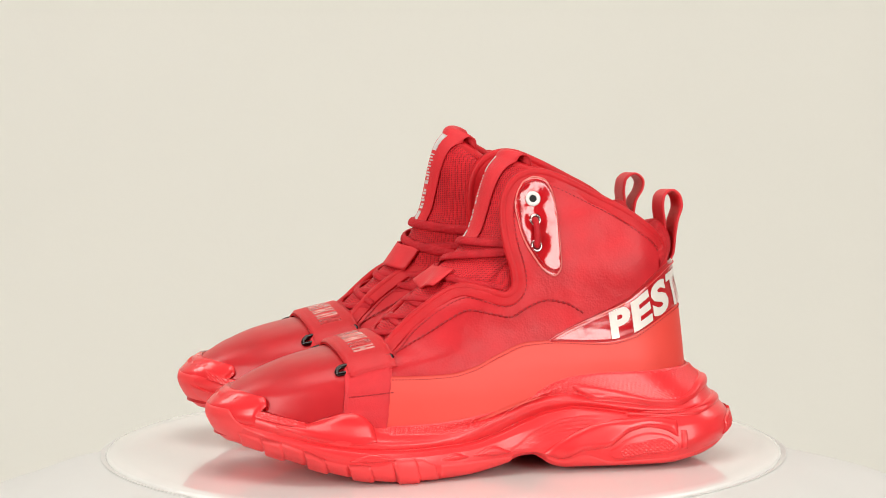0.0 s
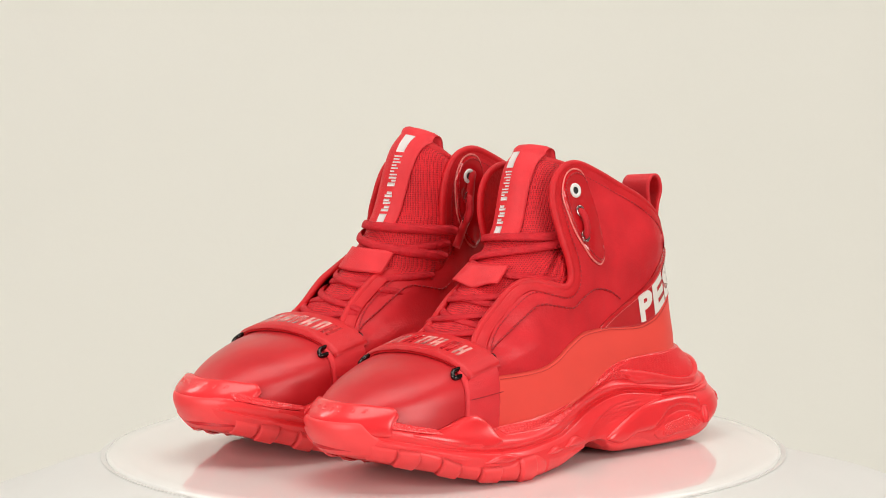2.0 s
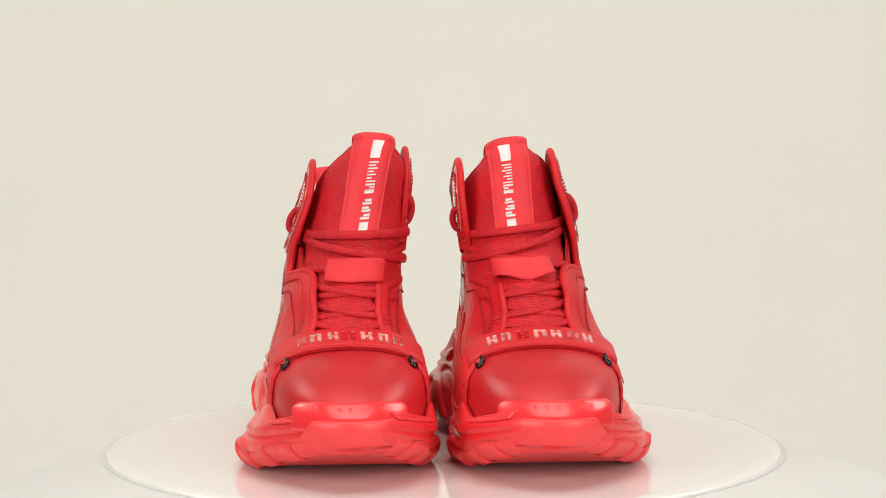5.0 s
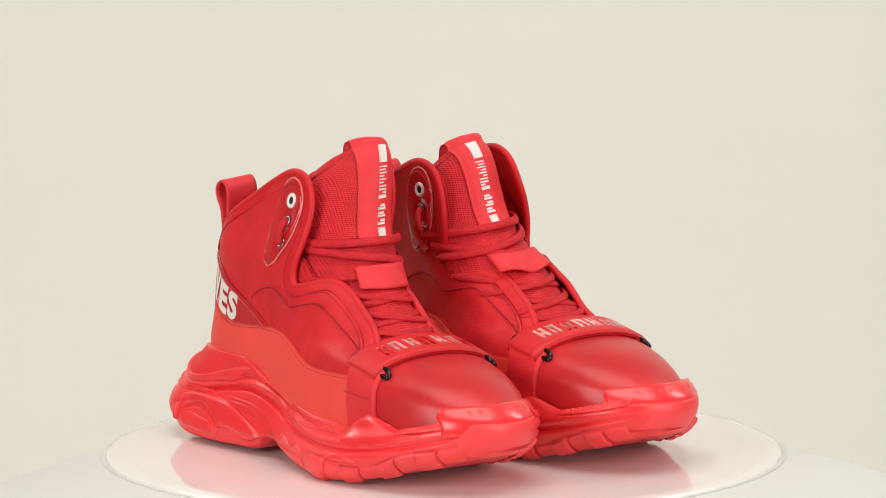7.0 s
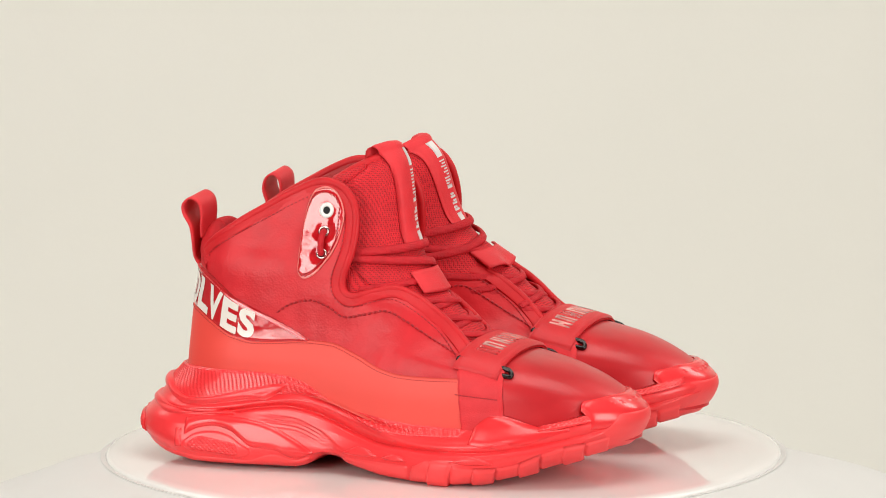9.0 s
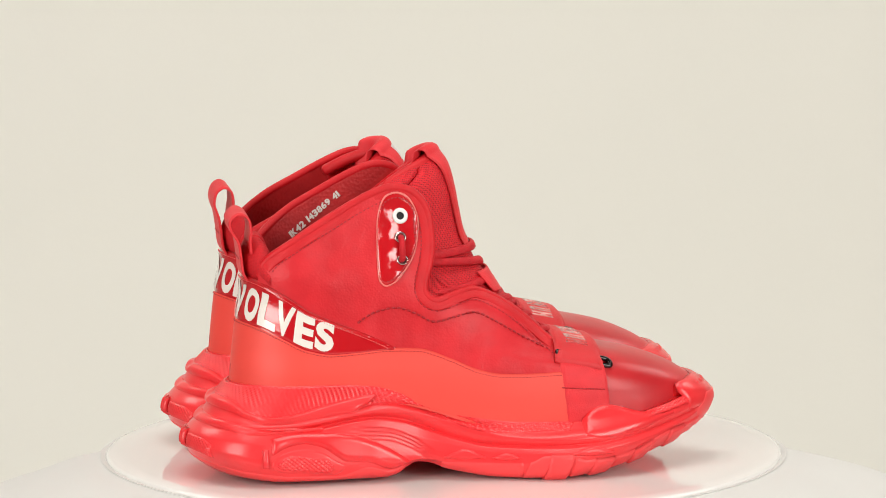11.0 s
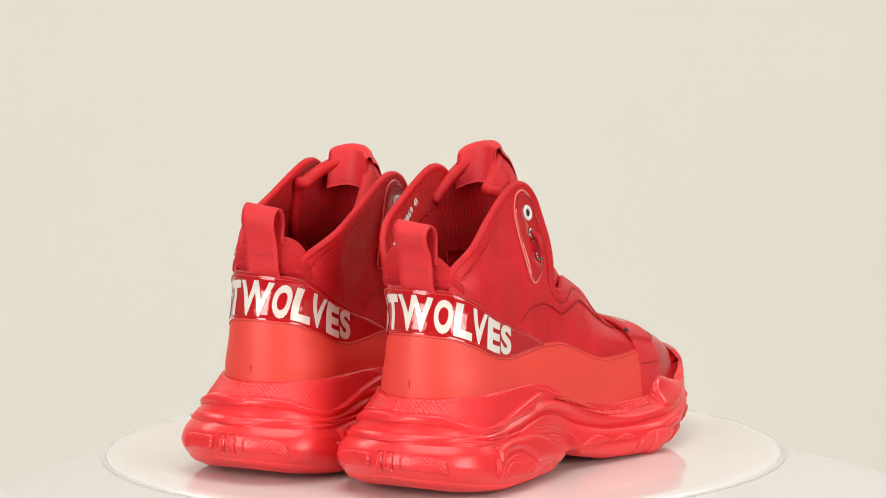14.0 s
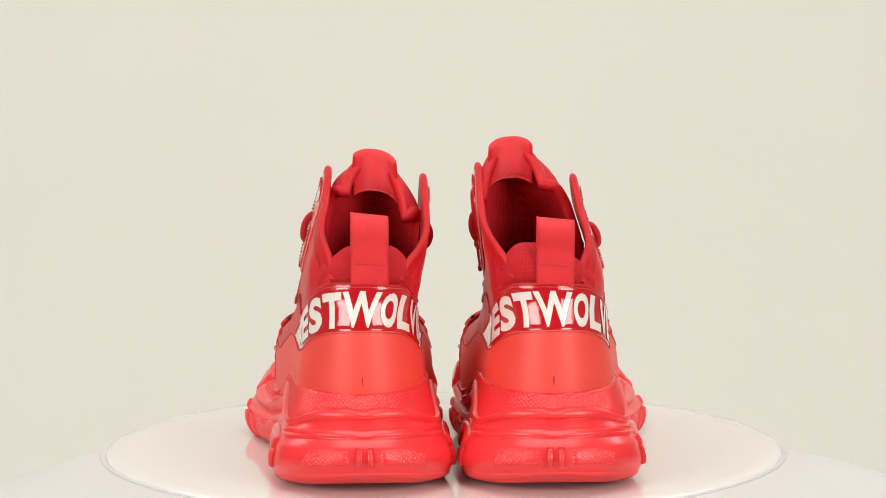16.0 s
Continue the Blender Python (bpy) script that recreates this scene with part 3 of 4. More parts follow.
def tongue_at(a, s, off=0.0):
    """A point of the tongue: a across from -1 (inner) to 1 (outer), s along from the strap up."""
    a, s = np.broadcast_arrays(np.asarray(a, float), np.asarray(s, float))

    def raw(a, s):
        c = spline(T_LINE, 181)
        i = s * 180
        cx, cz = np.interp(i, np.arange(181), c[:, 0]), np.interp(i, np.arange(181), c[:, 1])
        cz = np.where(cz > 130, 130 + (cz - 130) * Side.drop, cz)
        cx = cx + (Side.sway[0] + (Side.sway[1] - Side.sway[0]) * np.clip((cz - 134) / 50, 0, 1.1)) * smooth(98, 134, cz)
        h, dp = T_HALF(s), T_DEEP(s)
        th = a * 1.25
        return np.stack([cx - dp * (1 - np.cos(th)) / (1 - math.cos(1.25)), T_CY(s) - Side.lean * np.clip(s - 0.45, 0, 1) + h * np.sin(th) / math.sin(1.25), cz - (30 - 13 * smooth(0, 0.8, a)) * np.clip(s, 0, 1) ** 4 * np.abs(a) ** 1.9 + Side.tilt * np.clip(s, 0, 1) ** 6 * np.sin(np.pi * a)], -1)
    p = raw(a, s)
    ta, ts = raw(a + 0.01, s) - raw(a - 0.01, s), raw(a, np.minimum(s + 0.005, 1)) - raw(a, s - 0.005)
    nrm = np.cross(ta, ts)
    nrm /= np.linalg.norm(nrm, axis=-1)[..., None] + 1e-9
    nrm *= np.sign(nrm[..., :1] + 1e-6)
    return p + nrm * np.asarray(off)[..., None], nrm


def build_tongue(shoe):
    na, ns = 41, 70
    a = np.linspace(-1, 1, na)[None]
    s = np.linspace(0, 1, ns)[:, None]
    puff = 1.2 * np.sin(np.clip(s, 0, 1) * 26) ** 2 * (s < 0.52)
    rim = rounding((1 - np.abs(a)) * 30, 5) * rounding((1 - s) * 130 + 0.2, 5)
    O, N = tongue_at(a + 0 * s, s + 0 * a, np.zeros((ns, na)))
    outer = O + N * ((2.6 * rim + puff * (1 - a * a)))[..., None]
    inner = O - N * (3.2 * rim)[..., None]
    v = np.vstack([outer.reshape(-1, 3), inner.reshape(-1, 3)])
    f = grid_faces(ns, na) + grid_faces(ns, na, base=ns * na, flip=True)
    k = ns * na
    for i in range(ns - 1):
        f.append((i * na, (i + 1) * na, k + (i + 1) * na, k + i * na))
        f.append(((i + 1) * na - 1, k + (i + 1) * na - 1, k + (i + 2) * na - 1, (i + 2) * na - 1))
    for j in range(na - 1):
        f.append(((ns - 1) * na + j, (ns - 1) * na + j + 1, k + (ns - 1) * na + j + 1, k + (ns - 1) * na + j))
    tongue = part("tongue", v, f, MESH, shoe, "padded red mesh tongue")
    # binding round its rim
    rim_a = np.concatenate([np.full(40, 1.0), np.linspace(1, -1, 40)[1:-1], np.full(40, -1.0)])
    rim_s = np.concatenate([np.linspace(0.45, 1, 40), np.full(38, 1.0), np.linspace(1, 0.45, 40)])
    P, N = tongue_at(rim_a, rim_s, np.zeros(118))
    part("binding", *tube(P, 3.5, 12), BINDING, tongue, "smooth tape round the tongue's rim")
    # woven label that runs up the front, folds over the top and hangs behind
    nl = 64
    wide_a = np.linspace(-9.8, 9.8, 13)
    L = np.zeros((nl, 13, 3))
    LN = np.zeros((nl, 13, 3))
    for i, t in enumerate(np.linspace(0, 1, nl)):
        if t < 0.74:
            s_ = 0.52 + 0.475 * t / 0.74
            la = np.arcsin(np.clip(wide_a * math.sin(1.25) / float(T_HALF(s_)), -0.9, 0.9)) / 1.25
            p, n_ = tongue_at(la, np.full(13, s_), np.full(13, 3.8))
            p[:, 2] += 4.0 * (t / 0.74) ** 4 * np.abs(la)
        else:
            u = (t - 0.74) / 0.26
            p0, n0 = tongue_at(la, np.full(13, 0.995), np.full(13, 3.8))
            p0[:, 2] += 4.0 * np.abs(la)
            ang = min(u / 0.35, 1) * math.pi
            p = p0.copy()
            p[:, 0] += -4.2 * (1 - math.cos(ang)) * 1.0
            p[:, 2] += 3.4 * math.sin(ang) - max(0, u - 0.35) / 0.65 * 20
            p[:, 0] -= max(0, u - 0.35) / 0.65 * 3
        L[i] = p
    LN = np.cross(np.gradient(L, axis=1), np.gradient(L, axis=0))
    LN /= np.linalg.norm(LN, axis=-1)[..., None] + 1e-9
    LN *= np.sign(LN[5, 6, 0])
    label = part("tongue_label", *pad(L, LN, 0.6, 0.6, 0.6), WEBBING, tongue, "folded ribbed webbing label with a pale printed stripe")

    def mark(t0, t1, w0, w1):
        """A printed block on the label: t along from its foot to the fold, w across."""
        i0, i1 = t0 * (nl - 1) * 0.74, t1 * (nl - 1) * 0.74
        k = max(3, int(i1 - i0) + 2)
        idx = np.linspace(i0, i1, k)
        wid = np.linspace(w0, w1, 4) * 12
        Q = np.zeros((k, 4, 3))
        Nn = np.zeros((k, 4, 3))
        for a_, ii in enumerate(idx):
            i_ = min(int(ii), nl - 2)
            fr = ii - i_
            row, rn = L[i_] * (1 - fr) + L[i_ + 1] * fr, LN[i_]
            for b_, w_ in enumerate(wid):
                for c_ in range(3):
                    Q[a_, b_, c_] = np.interp(w_, np.arange(13), row[:, c_])
                    Nn[a_, b_, c_] = np.interp(w_, np.arange(13), rn[:, c_])
        part("printed_bar", *pad(Q + Nn * 0.72, Nn, 0.12, 0.2, 0.05), LABEL_PRINT, label)
    w0, w1 = 0.30, 0.52
    mark(0.0, 0.075, w0, w1)
    for k in range(3):
        mark(0.10 + 0.075 * k, 0.125 + 0.075 * k, w0, w1)
        mark(0.13 + 0.075 * k, 0.155 + 0.075 * k, w0 + (0.0, 0.05, 0.02)[k], w1 - (0.07, 0.0, 0.05)[k])
    mark(0.36, 0.40, w0, w1)
    mark(0.41, 0.43, w0, w0 + 0.12)
    mark(0.44, 0.46, w0, w1)
    for k in range(7):
        mark(0.475 + 0.034 * k, 0.491 + 0.034 * k, w0 + (0, 0.1, 0.02, 0.08, 0, 0.05, 0)[k], w1)
    mark(0.735, 0.99, w0, w1)


def band_strip(center, across, width, thick, mat, parent, name, label="", n=9):
    """A flat ribbon along a path, with a direction across it at each point."""
    c = np.array(center, float)
    w = np.array(across, float)
    w /= np.linalg.norm(w, axis=1)[:, None]
    t = np.gradient(c, axis=0)
    u = np.linspace(-0.5, 0.5, n)
    P = c[:, None] + w[:, None] * (u * width)[None, :, None]
    N = np.cross(t, w)
    N /= np.linalg.norm(N, axis=1)[:, None] + 1e-9
    N = np.broadcast_to(N[:, None], P.shape)
    m = len(c)
    top, low = P + N * thick / 2, P - N * thick / 2
    v = np.vstack([top.reshape(-1, 3), low.reshape(-1, 3)])
    k = m * n
    f = grid_faces(m, n) + grid_faces(m, n, base=k, flip=True)
    for i in range(m - 1):
        f.append((i * n, (i + 1) * n, k + (i + 1) * n, k + i * n))
        f.append(((i + 1) * n - 1, k + (i + 1) * n - 1, k + (i + 2) * n - 1, (i + 2) * n - 1))
    for j in range(n - 1):
        f.append((j, k + j, k + j + 1, j + 1))
        b = (m - 1) * n
        f.append((b + j, b + j + 1, k + b + j + 1, k + b + j))
    return part(name, v, f, mat, parent, label)


def letters(word, height, width):
    """Flat meshes of the letters of a word, condensed: a list of (verts xy, faces), x from 0, with advance widths."""
    out, at = [], 0.0
    for ch in word:
        if ch == " ":
            at += width * 0.7
            continue
        cu = bpy.data.curves.new("letter", "FONT")
        cu.body, cu.size, cu.offset = ch, 1.0, {"V": 0.032, "W": 0.034}.get(ch, 0.048)
        cu.resolution_u = 4
        ob = bpy.data.objects.new("letter", cu)
        me = ob.to_mesh()
        bm = bmesh.new()
        bm.from_mesh(me)
        ob.to_mesh_clear()
        bpy.data.objects.remove(ob)
        bpy.data.curves.remove(cu)
        bmesh.ops.triangulate(bm, faces=bm.faces[:])
        for _ in range(3):
            long = [e for e in bm.edges if e.calc_length() > 0.13]
            if long:
                bmesh.ops.subdivide_edges(bm, edges=long, cuts=1)
                bmesh.ops.triangulate(bm, faces=[f for f in bm.faces if len(f.verts) > 3])
        v = np.array([p.co[:2] for p in bm.verts])
        f = [tuple(p.index for p in q.verts) for q in bm.faces]
        bm.free()
        x0, x1 = v[:, 0].min(), v[:, 0].max()
        y0, y1 = v[:, 1].min(), v[:, 1].max()
        at -= width * 0.16 if ch == "V" else 0
        wide = width * (1.85 if ch in "WM" else 0.42 if ch in "I1" else 1.0)
        v = np.stack([(v[:, 0] - x0) / (x1 - x0) * wide + at, (v[:, 1] - y0) / (y1 - y0) * height], 1)
        at += wide + width * 0.07
        out.append((v, f))
    return out, at - width * 0.07


# ---- one sneaker ----
def build_sneaker(mir, label, straight_loop):
    Side.mir = mir
    Side.drop, Side.lean, Side.tilt = (0.945, 17.0, 1.5) if mir < 0 else (0.87, 1.0, 0.0)
    Side.sway = (1.0, 8.0) if mir < 0 else (-11.0, -9.0)
    Side.slouch = (-0.3, -0.125) if mir < 0 else (-0.7, 0.094)
    shoe = new("sneaker")
    tagged(shoe, label, "shoe", "pair of sneakers")
    build_sole(shoe)

    # toe box
    nz, na = 46, 61
    z = np.concatenate([np.linspace(24, 44, 10, endpoint=False), np.linspace(44, 75.5, 36)])
    P = np.zeros((nz, na, 3))
    for i, zz in enumerate(z):
        xf = float(XF(zz))
        x0 = min(186.0, xf - 1.0)
        u = np.linspace(-1, 1, na)
        d = (xf - x0) * np.abs(u) ** 2
        x = xf - d
        P[i] = np.stack([x, CY(zz) + np.sign(u) * upper_y(x, np.full(na, zz)), np.full(na, zz)], -1)
    N = np.cross(np.gradient(P, axis=1), np.gradient(P, axis=0))
    N /= np.linalg.norm(N, axis=-1)[..., None] + 1e-9
    N *= np.sign(N[20, 30, 0])
    P = P + N * creases(P, 0.25)[..., None]
    f = grid_faces(nz, na)
    q = f[20 * (na - 1) + 30]
    pv = P.reshape(-1, 3)
    if np.cross(pv[q[1]] - pv[q[0]], pv[q[2]] - pv[q[0]])[0] < 0:
        f = [tuple(reversed(t)) for t in f]
    part("toe_box", pv, f, TOE_LEATHER, shoe, "smooth shiny red leather toe box")

    for side in (1, -1):
        P, N = quarter(side, 0.0)
        body = part("quarter", *pad(P + N * creases(P, 0.9)[..., None], N, 0.3, 0.6, 1.0), LEATHER, shoe, "softly creased grained red leather side")
        # lining: a leather band under the collar, black textile lower down
        P, N = quarter(side, -2.6)
        g = P.shape[1]
        cut = int(g * 0.79)
        a = P[:72, cut:]
        part("lining", a.reshape(-1, 3), grid_faces(*a.shape[:2], flip=side < 0), LINING, shoe, "red leather lining")
        low = int(g * 0.52)
        a = P[:72, low:cut + 1] - N[:72, low:cut + 1] * 0.8
        part("padded_lining", a.reshape(-1, 3), grid_faces(*a.shape[:2], flip=side < 0), KNIT, shoe, "padded red knit lining")
        a = P[:72, int(g * 0.2):low + 1] - N[:72, int(g * 0.2):low + 1] * 1.2
        part("inner_lining", a.reshape(-1, 3), grid_faces(*a.shape[:2], flip=side < 0), BLACK, shoe, "black textile inner lining")
        # binding along the whole edge
        P, N = on_form("upper", E_LINE[2:, 0], E_LINE[2:, 1], side, -0.8)
        part("collar_binding", *tube(P, 2.5, 12, flat=0.85, up=N), BINDING, shoe, "smooth tape binding along the collar and lacing edge")
        inn = []
        for i in range(len(E_LINE)):
            j0, j1 = max(0, i - 1), min(len(E_LINE) - 1, i + 1)
            t = E_LINE[j1] - E_LINE[j0]
            t /= np.linalg.norm(t)
            inn.append(E_LINE[i] + np.array([t[1], -t[0]]) * 6.2)
        inn = np.array(inn)[4:]
        P, N = on_form("upper", inn[:, 0], inn[:, 1], side, 0.45)
        part("stitching", *stitches(P, N, gap=2.6, r=0.38, length=1.5), THREAD, shoe)
        strip_in = np.array([E_LINE[i] * 0.62 + inn[i - 4] * 0.38 for i in range(4, N_E)])
        P, N = on_form("upper", strip_in[:, 0], strip_in[:, 1], side, 0.2)
        part("edge_tape", *tube(P, 4.0, 10, flat=0.16, up=N), BINDING, shoe)
        # wavy seam across the quarter
        P, N = line_on("upper", [(70, 90), (80, 96), (93, 98.5), (104, 95), (114, 90), (126, 92), (139, 94), (150, 89), (165, 80), (184, 70)], side, 0.7, 120)
        part("stitching", *stitches(P, N, gap=3.1, r=0.6, length=1.9), THREAD, shoe, "wavy row of dark red stitches")

        # patent eyelet patch with three eyelets
        lo = curve([(83, 120), (84, 115), (87.5, 112.2), (92, 114.2), (100, 124), (105, 134), (107.5, 146), (108, 150)])
        hi = curve([(83, 126), (84, 148), (86.5, 160), (90, 165.4), (96, 167), (101.5, 165), (105.8, 159), (108, 152)])
        px = np.linspace(83, 108, 44)[:, None]
        pz = lo(px) + (hi(px) - lo(px)) * np.linspace(0, 1, 30)[None]
        pucker = sum(depth * np.exp(-((np.hypot(px - 97.3, pz - zc) / wide_) ** 4)) for zc, depth, wide_ in ((154, -0.5, 5.2), (142, -1.1, 5.6), (128, -1.1, 5.6)))
        pucker = pucker + 0.10 * np.sin(px * 0.55 + 1.0) * np.sin(pz * 0.23)
        P, N = on_form("upper", px + 0 * pz, pz, side, 0.6 + pucker)
        patch = part("eyelet_patch", *pad(P, N, 1.7, 3.2, 1.8), PATENT, shoe, "stitched red patent leather eyelet patch")
        # raised pink rim whose pale colour also stands for the edge highlight
        rim_ = [(x_, float(hi(x_))) for x_ in np.linspace(83.2, 107.8, 40)] + [(x_, float(lo(x_))) for x_ in np.linspace(107.8, 83.2, 40)]
        P, N = on_form("upper", np.array([p[0] for p in rim_]), np.array([p[1] for p in rim_]), side, 0.9)
        part("patch_edge", *tube(P, 0.6, 6, up=N, closed=True), PATCH_EDGE, patch, "pale cut edge of the patch")
        ring = [(x_, float(hi(x_)) - 2.6) for x_ in np.linspace(86.5, 105.5, 24)] + [(x_, float(lo(x_)) + 2.6) for x_ in np.linspace(105.5, 86.5, 24)]
        P, N = on_form("upper", np.array([p[0] for p in ring]), np.array([p[1] for p in ring]), side, 2.3)
        part("stitching", *stitches(P, N, gap=2.2, r=0.42, length=1.3), THREAD, patch)
        for k, (ex, ez) in enumerate(((97.5, 154), (97, 142), (97.5, 128))):
            c, nn = on_form("upper", np.array(ex), np.array(ez), side, 2.25 if k == 0 else 1.9)
            ax = np.cross(nn, (0, 0, 1.0))
            ax /= np.linalg.norm(ax)
            ay = np.cross(nn, ax)
            R, r = (3.3, 1.25) if k == 0 else (2.7, 0.8)
            th = np.linspace(0, 2 * np.pi, 28, endpoint=False)
            loop = c + R * (np.cos(th)[:, None] * ax + np.sin(th)[:, None] * ay)
            eye = part("eyelet", *tube(loop, r, 8, flat=0.6, up=nn, closed=True), WHITE_METAL if k == 0 else STEEL, patch,
                       "white enamelled eyelet" if k == 0 else "small steel eyelet")
            # black disc painted in for the shade inside the open eyelet
            disc = [c + nn * 0.15] + [c + nn * 0.15 + R * (math.cos(t) * ax + math.sin(t) * ay) for t in th]
            part("eyelet_hole_shade", disc, [(0, 1 + i, 1 + (i + 1) % 28) for i in range(28)], BLACK, eye)
        pts = []
        for ez, o in ((142, -1.0), (141, 1.6), (137, 3.0), (133, 3.0), (129, 1.6), (128, -1.0)):
            p, _ = on_form("upper", np.array(97.2), np.array(float(ez)), side, 1.6 + o)
            pts.append(p)
        part("lace", *tube(spline(pts, 26), 2.0, 10, up=(1, 0, 0), flat=0.9), LACE, shoe)
        part("throat_gusset", *band("upper", 96, 150, lambda u: 88.0 + 0 * u, curve([(96, 122), (112, 121), (125, 110), (150, 100)]), side, n=30, m=10, off=-4.5, thick=0.5, edge=1, skirt=1), MESH, shoe, "mesh gusset behind the lacing edge")

        # webbing tab from the strap's ring to the sole
        P, N = on_form("upper", np.linspace(186.5, 213.5, 22)[:, None] + 4 * (1 - np.linspace(0, 1, 16))[None], np.linspace(27, 66, 16)[None] + np.zeros((22, 1)), side, 0.6)
        rib = 0.25 * np.sin(np.arange(16) * 2.0)[None, :, None]
        tab = part("webbing_tab", *pad(P + N * rib, N, 1.5, 1.2, 1.5), WEBBING, shoe, "ribbed webbing tab that holds the strap's ring")
        P, N = on_form("upper", np.linspace(187, 215, 30), np.linspace(50.5, 48.5, 30), side, 2.5)
        part("stitching", *stitches(P, N, gap=2.2), THREAD, tab)
        # gunmetal ring, long in the walking direction
        c, nn = on_form("upper", np.array(202.0), np.array(65.0), side, 1.2)
        th = np.linspace(0, 2 * np.pi, 48, endpoint=False)
        ex = 2.7 * np.cos(th) + 13.6 * np.clip(np.cos(th) * 2.5, -1, 1)
        ey = 2.7 * np.sin(th)
        up_ = np.array([-0.32, -side * 0.55, 0.75])
        fw = np.array([0.97, -side * 0.08, -0.20])
        part("strap_ring", *tube(c + ex[:, None] * fw + ey[:, None] * up_, 1.45, 8, up=nn, closed=True), GUNMETAL, shoe, "black gunmetal strap ring")

    # matte foxing and patent strip round the heel
    fox = part("foxing", *wrapped("upper", 196, curve([(0, 50), (60, 50), (107, 40), (150, 28), (190, 26)]), FOX_TOP, n=90, m=22, off=0.6, thick=1.0, edge=1.0, skirt=1.5), MATTE, shoe, "matte coral-red rubberised leather panel round the heel")
    d, s = wrap_steps(186, 90)
    P, N = on_form("upper", d, FOX_TOP(d) - 2.0, s, 1.7, wrap=True)
    part("stitching", *stitches(P, N, gap=2.0, r=0.2, length=1.1), THREAD, fox)
    # small nick in the middle of the heel
    P, N = on_form("upper", np.zeros(6) + 0.001, np.linspace(59, 64, 6), 1, 1.6, wrap=True)
    part("heel_seam", *tube(P, [0.15, 0.25, 0.3, 0.35, 0.4, 0.15], 6, up=(1, 0, 0)), THREAD, fox)
    strip = part("heel_strip", *wrapped("upper", 88, lambda q: FOX_TOP(q) - 1.5, PATENT_TOP, n=110, m=14, off=0.7, thick=1.2, edge=1.6, skirt=1.5, r=50), PATENT, shoe, "glossy red patent strip with white lettering round the heel")
    d, s = wrap_steps(84, 70)
    P, N = on_form("upper", d, PATENT_TOP(d) - 2.4, s, 2.0, wrap=True)
    part("stitching", *stitches(P, N, gap=1.7, r=0.25, length=1.0), PALE_THREAD, strip)
    # lettering, from the left of the heel to its right
    made, total = letters("PESTWOLVES", 1.0, 11.6)
    arc_d, arc_s = wrap_steps(88, 200, 50.0)
    mid_z = 0.5 * (FOX_TOP(arc_d) + PATENT_TOP(arc_d))
    line, _ = on_form("upper", arc_d, mid_z, arc_s, 1.9, wrap=True)
    run = np.concatenate([[0], np.cumsum(np.linalg.norm(np.diff(line[:, :2], axis=0), axis=1))])
    run -= run[199]
    signed = arc_d * arc_s
    for v, f in made:
        a = v[:, 0] - total * (0.468 if mir > 0 else 0.448)
        a = np.where(a > 12, 12 + (a - 12) * 0.93, np.where(a < -15, -15 + (a + 15) * 1.10, a))
        q = np.interp(a * mir, run, signed)
        dd, ss = np.abs(q), np.where(q >= 0, 1.0, -1.0)
        zz = FOX_TOP(dd) + 0.9 + np.minimum(v[:, 1] * (20.5 - 0.075 * dd), PATENT_TOP(dd) - FOX_TOP(dd) - 2.6)
        P, N = on_form("upper", dd, zz, ss, 2.3, wrap=True)
        part("letter", P, f, PRINT, strip, flat=True)

    # padded heel collar and pull loop
    zo = np.array([(103, -3.0), (112, -2.2), (117, -0.8), (121, 0.6), (127, 1.4), (133, 0.8), (138, -1.6), (139.5, -5), (138, -9), (132, -12), (122, -13.5), (108, -13)])
    d, s = wrap_steps(13, 26, 54.0)
    k = spline(zo, 34)
    n_, m_ = len(d), len(k)
    drop = 15 * (d / 13.0) ** 1.6
    Z = k[None, :, 0] - drop[:, None] * smooth(104, 136, k[:, 0])[None]
    P, N = on_form("upper", np.broadcast_to(d[:, None], Z.shape), Z, np.broadcast_to(s[:, None], Z.shape), np.broadcast_to(k[None, :, 1], Z.shape), wrap=True)
    part("heel_collar", P.reshape(-1, 3), grid_faces(n_, m_, flip=True), KNIT, shoe, "padded red knit heel collar")
    if straight_loop:
        pts = [(7.5, 113), (4.2, 119), (3, 129), (1.5, 138), (-2.5, 145), (-3, 151), (2, 155), (7.5, 152), (9, 145), (8.5, 138), (9, 131)]
    else:
        pts = [(7.5, 113), (4.2, 119), (3, 129), (1.5, 138), (-1, 146), (0.5, 153), (5, 156), (9.5, 153), (10.5, 146), (9.5, 138), (9, 131)]
    lp = spline(pts, 50)
    P = np.stack([lp[:, 0] + 3.4, 0 * lp[:, 1] + (1.5 if straight_loop else -4.5), lp[:, 1]], -1)
    loop = band_strip(P, np.tile([0, 1.0, 0.02], (50, 1)), 21.5, 1.3, WEBBING, shoe, "heel_loop", "ribbed webbing pull loop at the heel")
    P = np.stack([np.full(20, 5.3), np.linspace(-8, 11, 20) - (0 if straight_loop else 6), np.full(20, 128.0)], -1)
    part("stitching", *stitches(P, np.tile([-1.0, 0, 0], (20, 1)), gap=2.5, r=0.2, length=1.2), THREAD, loop)

    build_tongue(shoe)

    # laces across the throat
    def lace_row(s0, s1, reach=1.05, lift=3.6, r=2.5, name="lace"):
        a = np.linspace(-reach, reach, 40)
        s_ = s0 + (s1 - s0) * (a + reach) / (2 * reach)
        p, n_ = tongue_at(a, s_, np.full(40, lift) + 1.0 * np.cos(a * 1.4))
        part(name, *tube(p, r, 10, flat=0.5, up=n_, taper=True), LACE, shoe, "flat woven red lace")
